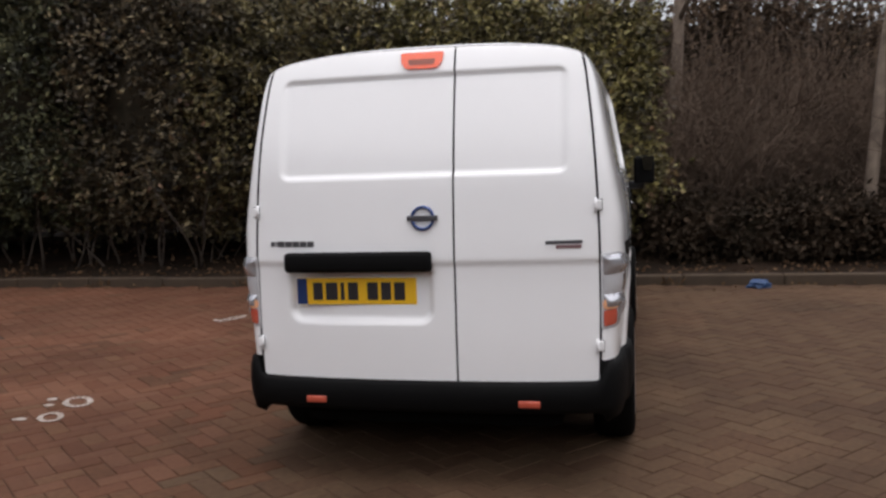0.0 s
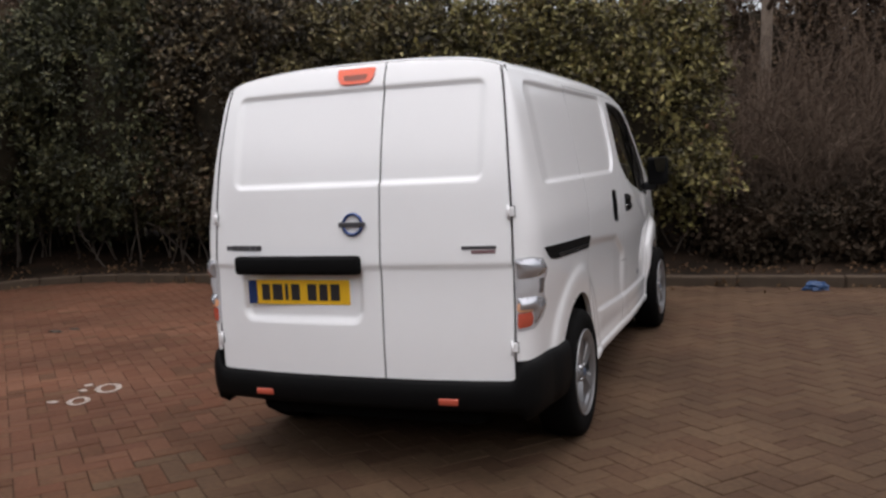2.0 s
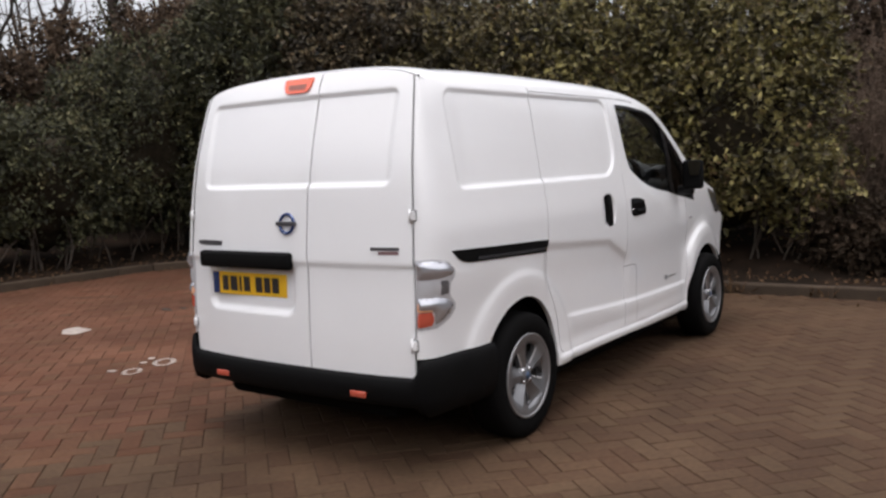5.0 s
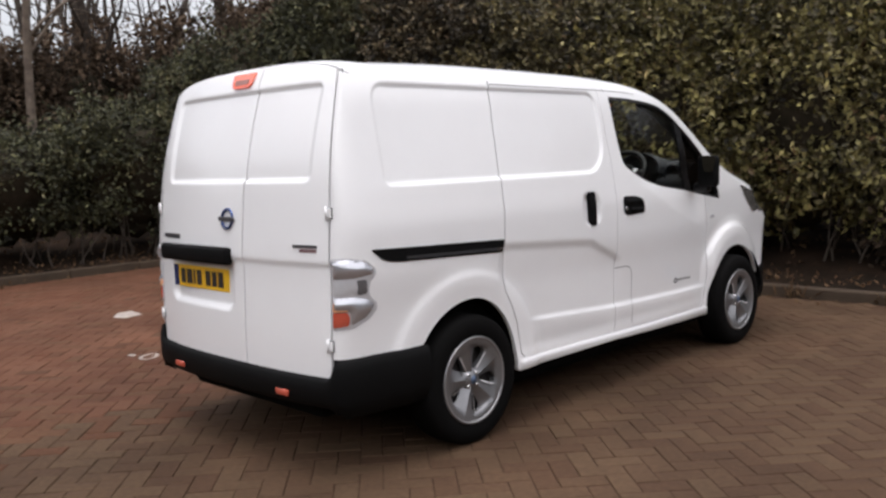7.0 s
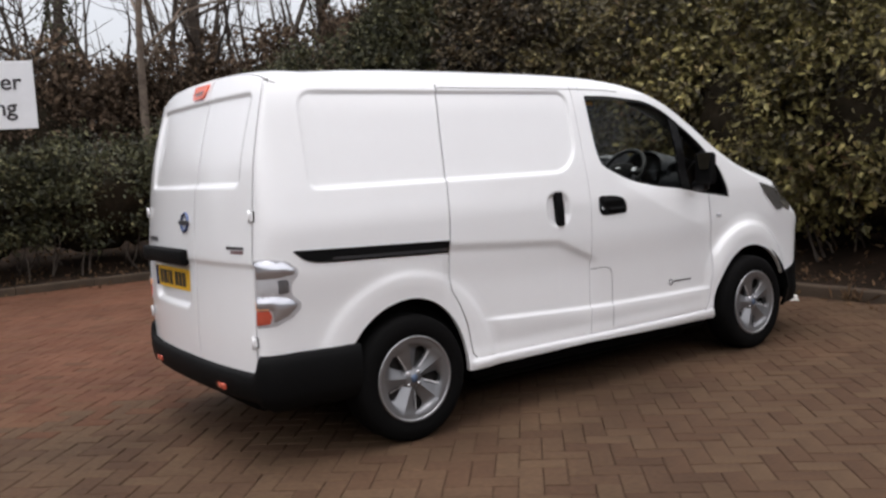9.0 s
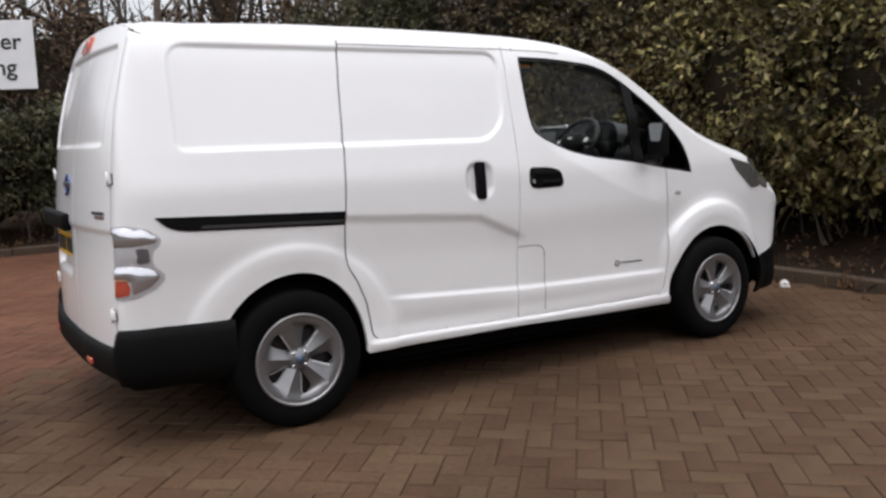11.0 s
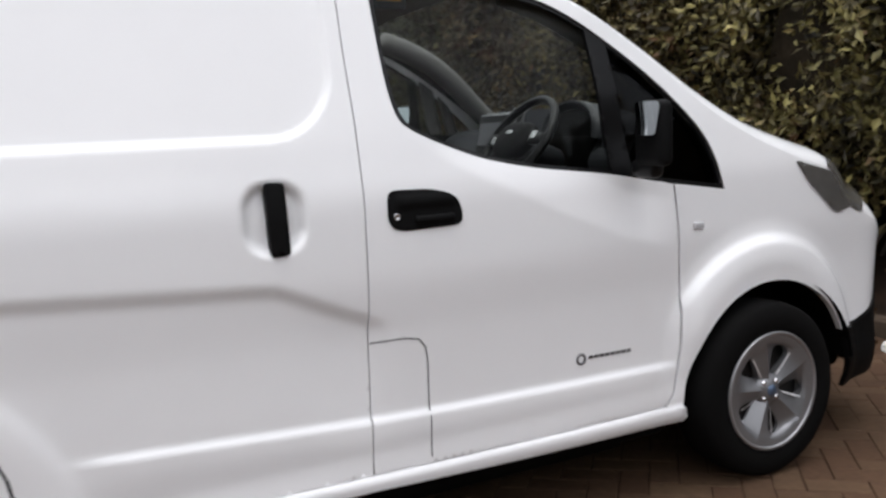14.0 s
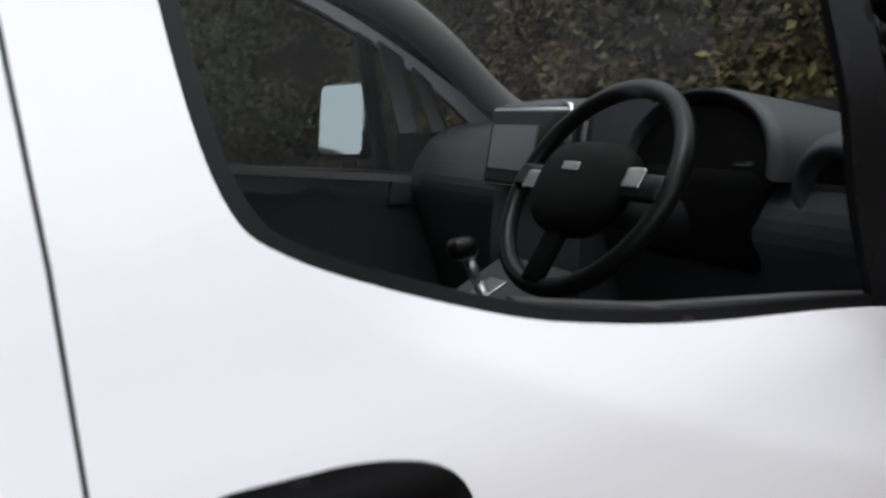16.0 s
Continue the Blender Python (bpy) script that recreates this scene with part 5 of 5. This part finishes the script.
OLIVE = "dense evergreen shrub with olive and brown-green leaves behind the kerb"
GREEN = "dark green clipped hedge shrub behind the kerb"
BROWN = "brown straggly undergrowth bush behind the kerb"
for i, (x, y, w, d, h, leaf, lab) in enumerate((
        (-6.9, 6.0, 2.7, 2.3, 4.2, LEAFGREEN, GREEN), (-9.3, 6.7, 3.0, 2.4, 4.2, LEAFBROWN, BROWN), (-5.0, 6.1, 2.8, 2.4, 3.7, LEAFMIXED, OLIVE), (-3.1, 6.15, 2.8, 2.4, 3.2, LEAFMID, OLIVE),
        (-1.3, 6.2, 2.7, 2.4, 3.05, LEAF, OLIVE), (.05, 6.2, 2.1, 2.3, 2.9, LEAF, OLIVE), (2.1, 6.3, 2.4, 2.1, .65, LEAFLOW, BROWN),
        # the bush at x = 9.8 is added out of view for the glass to reflect
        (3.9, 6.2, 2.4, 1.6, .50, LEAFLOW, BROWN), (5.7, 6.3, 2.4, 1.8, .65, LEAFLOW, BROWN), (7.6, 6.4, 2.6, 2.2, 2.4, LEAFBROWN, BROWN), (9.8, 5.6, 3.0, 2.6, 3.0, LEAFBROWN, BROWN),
        (-1.9, 8.0, 3.4, 2.0, 3.0, LEAFMIXED, OLIVE), (1.4, 11.6, 3.6, 2.2, 3.9, LEAFBROWN, BROWN), (4.4, 11.8, 3.8, 2.2, 3.6, LEAFBROWN, BROWN), (7.6, 11.6, 3.8, 2.2, 4.0, LEAFBROWN, BROWN), (10.8, 10.4, 3.8, 2.2, 4.0, LEAFBROWN, BROWN), (-4.6, 8.0, 3.4, 2.0, 3.9, LEAFGREEN, OLIVE), (-7.4, 8.2, 3.4, 2.2, 4.0, LEAFBROWN, BROWN),
        (-10.8, 8.6, 3.6, 2.4, 4.8, LEAFBROWN, BROWN))):
    shrub(x, y, w, d, h, leaf, 100 + i, lab, density=1450 if y < 7 else 420, size=.086 if y < 7 else .12)
for i, (x, y, h) in enumerate(((-8.75, 4.6, 3.2), (-8.75, 2.9, 2.2), (-8.75, 1.1, 1.85), (-8.75, -.8, 1.75), (-8.75, -2.7, 1.75), (-8.75, -4.6, 1.75),
                               (-12.4, 6.4, 4.2), (-12.6, 3.6, 3.8), (-12.8, .8, 3.7), (-12.8, -2.0, 3.8), (-12.8, -4.8, 3.4))):
    far = x < -10
    s = shrub(x, y, 3.2 if far else 2.3, 1.9, h, LEAFBROWN if far else LEAFGREEN, 140 + i, BROWN if far else GREEN, density=430 if far else 900, size=.12 if far else .075)
    s.rotation_euler[2] = radians(90)


def thicket(x, y, width, depth, height, seed, count=420):
    """Leafless undergrowth: a tangle of thin forking stems."""
    ob = thing("thicket", "leafless brown tangle of thin undergrowth stems", "thicket", "undergrowth thickets", (x, y, 0))
    pr = random.Random(seed)
    paths, twigs = [], []
    for i in range(count):
        a, b = pr.uniform(-.5, .5) * width, pr.uniform(-.5, .5) * depth
        L = height * pr.uniform(.55, 1.05)
        paths.append(wander((a, b, .02), (pr.gauss(0, .35), pr.gauss(0, .35), 1), L, pr.uniform(.007, .016), .004, pr, 6, .2, .02))
        for k in range(3):
            q = pr.randrange(2, 6)
            twigs.append(wander(paths[-1][0][q], (pr.gauss(0, 1), pr.gauss(0, 1), .5), L * pr.uniform(.2, .45), .006, .003, pr, 4, .25, 0))
    for name, group in (("branchwork", paths), ("twigwork", twigs)):
        v, f = sticks(group, 3)
        tagged(link_mesh(name, v, f, TWIG, ob), kind="stuff")
    return ob


for i, (x, y, w, d, h) in enumerate(((1.6, 7.4, 1.8, 1.4, 2.2), (3.2, 8.4, 2.4, 1.6, 2.8), (5.2, 8.2, 2.4, 1.6, 2.4), (7.3, 8.2, 2.6, 1.6, 2.8), (.6, 8.8, 2.4, 1.6, 3.2), (2.4, 10.0, 2.8, 1.8, 3.4), (5.0, 10.2, 2.8, 1.8, 3.4), (7.8, 10.2, 3.0, 1.8, 3.4))):
    thicket(x, y, w, d, h, 700 + i)

TREE = "bare grey-brown winter tree behind the hedge"
places = ((-6.5, 9.5, 9, .13, 0), (-4.2, 10.5, 10, .15, 1), (-2.2, 9.6, 9, .11, 0), (-.4, 11, 10, .15, 1), (1.4, 9.8, 9, .12, 0), (2.6, 11.5, 10, .14, 0),
          (3.55, 7.0, 7, .085, 0), (5.4, 10.2, 9, .13, 1), (7.4, 9.6, 9, .12, 0), (-9.2, 8.4, 9, .13, 0), (-11.4, 6.6, 10, .15, 1), (-12.6, 4.2, 9, .12, 0),
          (-11.6, 2.6, 8, .10, 0), (-13.8, 1.4, 10, .16, 1), (-12.2, -.8, 9, .12, 0), (-14.5, -2.6, 9, .13, 0), (-15.2, 4.9, 11, .16, 0), (-10.4, 10.8, 11, .16, 0))
for i, (x, y, h, r, iv) in enumerate(places):
    pale = i in (6, 4, 12)
    tree(x, y, h, r, 300 + i, PALEBARK if pale else BARK, "slender pale-barked bare tree" if pale else TREE, ivy=bool(iv), limbs=9)

# far woods: thin stems and brushwood, one mass
pr = random.Random(55)
paths = []
for i in range(420):
    a = pr.uniform(radians(58), radians(215))
    d = pr.uniform(15, 30)
    x, y = d * math.cos(a) - 2, d * math.sin(a)
    if y < -8 or x > 22:
        continue
    paths.append(wander((x, y, 0), (pr.uniform(-.15, .15), pr.uniform(-.15, .15), 1), pr.uniform(5, 10), pr.uniform(.04, .14), .012, pr, 6, .10, .05))
    for k in range(4):
        b = paths[-1 - k][0][pr.randrange(2, 5)]
        paths.append(wander(b, (pr.gauss(0, 1), pr.gauss(0, 1), .8), pr.uniform(1.2, 3), .025, .006, pr, 4, .2, .05))
v, f = sticks(paths, 4)
woods = tagged(new("far_woods"), "bare brown winter woodland in the distance", "woodland", kind="stuff")
link_mesh("standing_wood", v, f, BARK, woods)
brush = []
for i in range(3000):
    a = pr.uniform(radians(58), radians(215))
    d = pr.uniform(12, 24)
    x, y = d * math.cos(a) - 2, d * math.sin(a)
    if x > -9.5 and y < 9:
        continue
    brush.append(wander((x, y, 0), (pr.gauss(0, .5), pr.gauss(0, .5), 1), pr.uniform(1.8, 5.2), .014, .004, pr, 5, .25, .0))
v, f = sticks(brush, 3)
link_mesh("brushwood", v, f, BARK, woods)

# closes the car park's far side: unseen dark bank added to dim reflections
rows = []
for k in range(80):
    a = radians(215 + 205 * k / 79)
    h = 6.5 + 2.2 * noise.noise((k * .31, 2.0, 0)) + 1.4 * noise.noise((k * .9, 5.0, 0))
    rows.append([((24 + t) * math.cos(a), (24 + t) * math.sin(a), h * u) for t, u in ((-.6, -.01), (-.8, .3), (-.4, .7), (0, .95), (.8, 1.0), (2, .8), (2.4, -.01))])
loft("unseen_bank", rows, CORE, woods)

# dead leaves on the bed and by the kerb
n = 3800
t = rng.random(n)
s = rng.uniform(0, seg[-1], n)
px, py = np.interp(s, seg, line[:, 0]), np.interp(s, seg, line[:, 1])
k = np.clip(np.searchsorted(seg, s) - 1, 0, len(line) - 2)
d = np.diff(line, axis=0)[k]
d /= np.hypot(d[:, 0], d[:, 1])[:, None]
w = np.where(rng.random(n) < .10, -rng.exponential(.16, n) - .02, .14 + 2.2 * t ** 1.5)
z = np.where(w < 0, .008, .10 + .25 * step01(0, 2.5, w) + .01)
v, f = leaf_cloud(np.stack([px - d[:, 1] * w, py + d[:, 0] * w, z], 1), np.tile((0, 0, .2), (n, 1)), .055, .035, 9, .1)
v[:, 2] = np.maximum(v[:, 2], .003)
leaves = tagged(new("fallen_leaves"), "scattered dead brown leaves along the kerb", "leaf litter", kind="stuff")
quick_mesh("leaves", v, f, LITTER, leaves)

# ---- sign ----
sign = thing("parking_sign", "white board on two posts reading Customer Parking", "sign", at=(-8.15, -.56, 0))
sign.rotation_euler[2] = radians(68)
SIGNWHITE = material("white_sign_board", (0.72, 0.73, 0.75), 0.45, grain=0.03, scale=20, blot=0.04)
board = part("sign_board", box((1.50, .02, .86), (0, 0, 2.53), .006), SIGNWHITE, sign)
for x in (-.55, 0):
    v, f = tube([(x, .04, 0), (x, .04, 2.9)], .03, 10)
    link_mesh("post", v, f, CHROME, sign, "grey steel post")


def lettering(text, size, at, parent):
    cu = bpy.data.curves.new("lettering", 'FONT')
    cu.body, cu.size, cu.extrude, cu.offset, cu.align_x = text, size, .002, .004, 'RIGHT'
    tmp = new("lettering", cu)
    me = bpy.data.meshes.new_from_object(tmp.evaluated_get(bpy.context.evaluated_depsgraph_get()))
    bpy.data.objects.remove(tmp)
    me.materials.clear(); me.materials.append(INK)
    ob = new("lettering", me)
    ob.parent = parent
    ob.matrix_basis = pose(*at, 90, 0, 0)
    return ob


lettering("Customer", .29, (.60, -.013, 2.60), board)
lettering("Parking", .29, (.52, -.013, 2.28), board)

# ---- small things on the ground ----
def scrap(name, x, y, size, mat, label, category, seed, z=.002, height=.03):
    bm = bmesh.new()
    bmesh.ops.create_icosphere(bm, subdivisions=3, radius=1)
    for vert in bm.verts:
        g = 1 + .5 * noise.noise(vert.co * 2.2 + Vector((seed, 0, 0))) + .25 * noise.noise(vert.co * 5 + Vector((0, seed, 0)))
        vert.co = Vector((vert.co.x * size[0] * g / 2, vert.co.y * size[1] * g / 2, max(vert.co.z, -.3) * height * g + .3 * height))
    ob = part(name, bm, mat, None)
    ob.location = (x, y, z)
    return tagged(ob, label, category)


scrap("crumpled_bag", 2.0, 4.55, (.20, .14), material("blue_plastic_film", (.012, .045, .125), .5), "crumpled blue plastic bag lying by the kerb", "litter", 3, height=.06)
scrap("paper_scrap", 0.0, 4.5, (.075, .06), material("white_paper", (.7, .69, .67), .7), "small crumpled white paper scrap by the kerb", "litter", 5, height=.04)
scrap("twig_clump", -4.40, 1.77, (.16, .05), BARK, "dark clump of wet leaves on the paving", "leaf litter", 8, height=.012)
scrap("twig_clump", -4.31, 1.90, (.11, .04), BARK, "dark clump of wet leaves on the paving", "leaf litter", 9, height=.010)
# weeds at the foot of the kerb
for i, (x, y, n) in enumerate(((.42, 4.72, 34), (-.35, 4.76, 22), (1.15, 4.74, 18), (-3.4, 4.72, 20), (-5.2, 4.70, 16))):
    r = np.random.default_rng(500 + i)
    p = r.normal(0, 1, (n, 3)) * (.07, .03, .0) + (0, 0, .01)
    v, f = leaf_cloud(p, np.tile((0, -.2, 1.6), (n, 1)), .11, .022, 510 + i, -1.0)
    weed = thing("weed_tuft", "dry brown weed tuft growing at the kerb", "weed", "kerb weeds", (x, y, 0))
    v[:, 2] = np.maximum(v[:, 2], .002)
    quick_mesh("blades", v, f, LITTER, weed)
# worn painted symbols on the bays
def marking(name, shapes, label):
    ob = tagged(new(name), label, "road marking", kind="structure")
    for pts in shapes:
        v = [(x, y, .0035) for x, y in pts]
        link_mesh("painted_patch", v, [tuple(range(len(v)))], CHALK, ob, smooth=False)
    return ob


def ringlet(cx, cy, rx, ry, w, turn, n=14):
    out = []
    c, s = math.cos(radians(turn)), math.sin(radians(turn))
    P = lambda r, a: (cx + c * (rx + r) * math.cos(a) - s * (ry + r) * math.sin(a), cy + s * (rx + r) * math.cos(a) + c * (ry + r) * math.sin(a))
    for i in range(n):
        a, b = 2 * math.pi * i / n, 2 * math.pi * (i + .8) / n
        out.append([P(0, a), P(0, b), P(-w, b), P(-w, a)])
    return out


def blob(cx, cy, rx, ry, seed, n=9):
    r = random.Random(seed)
    return [(cx + rx * r.uniform(.7, 1.2) * math.cos(6.283 * i / n), cy + ry * r.uniform(.7, 1.2) * math.sin(6.283 * i / n)) for i in range(n)]


marking("bay_symbol", ringlet(-2.37, .225, .125, .085, .036, -45) + ringlet(-2.33, -.075, .10, .07, .032, -48) + [blob(-2.50, .14, .04, .025, 1), blob(-2.57, .26, .035, .03, 2), blob(-2.48, -.13, .045, .03, 3)], "worn white painted symbol on the paving")
marking("bay_symbol", ringlet(-2.66, 2.83, .17, .06, .04, 70) + [blob(-2.78, 2.75, .04, .03, 4)], "worn white painted symbol on the paving")
marking("bay_arrow", [[(-4.41, .65), (-4.22, .52), (-4.07, .56), (-4.14, .77), (-4.42, .79)]], "white painted arrow mark on the paving")

# the pavers nearest the van's flank, one by one
me = bpy.data.meshes.new("paver")
me.from_pydata([tuple(p) for p in PV], [], PF)
me.materials.append(PAVER)
for x, y, turn, h, ta, tb in single:
    ob = new("paver", me)
    ob.parent = pavement
    ob.matrix_basis = pose(x, y, h, ta, tb, turn)
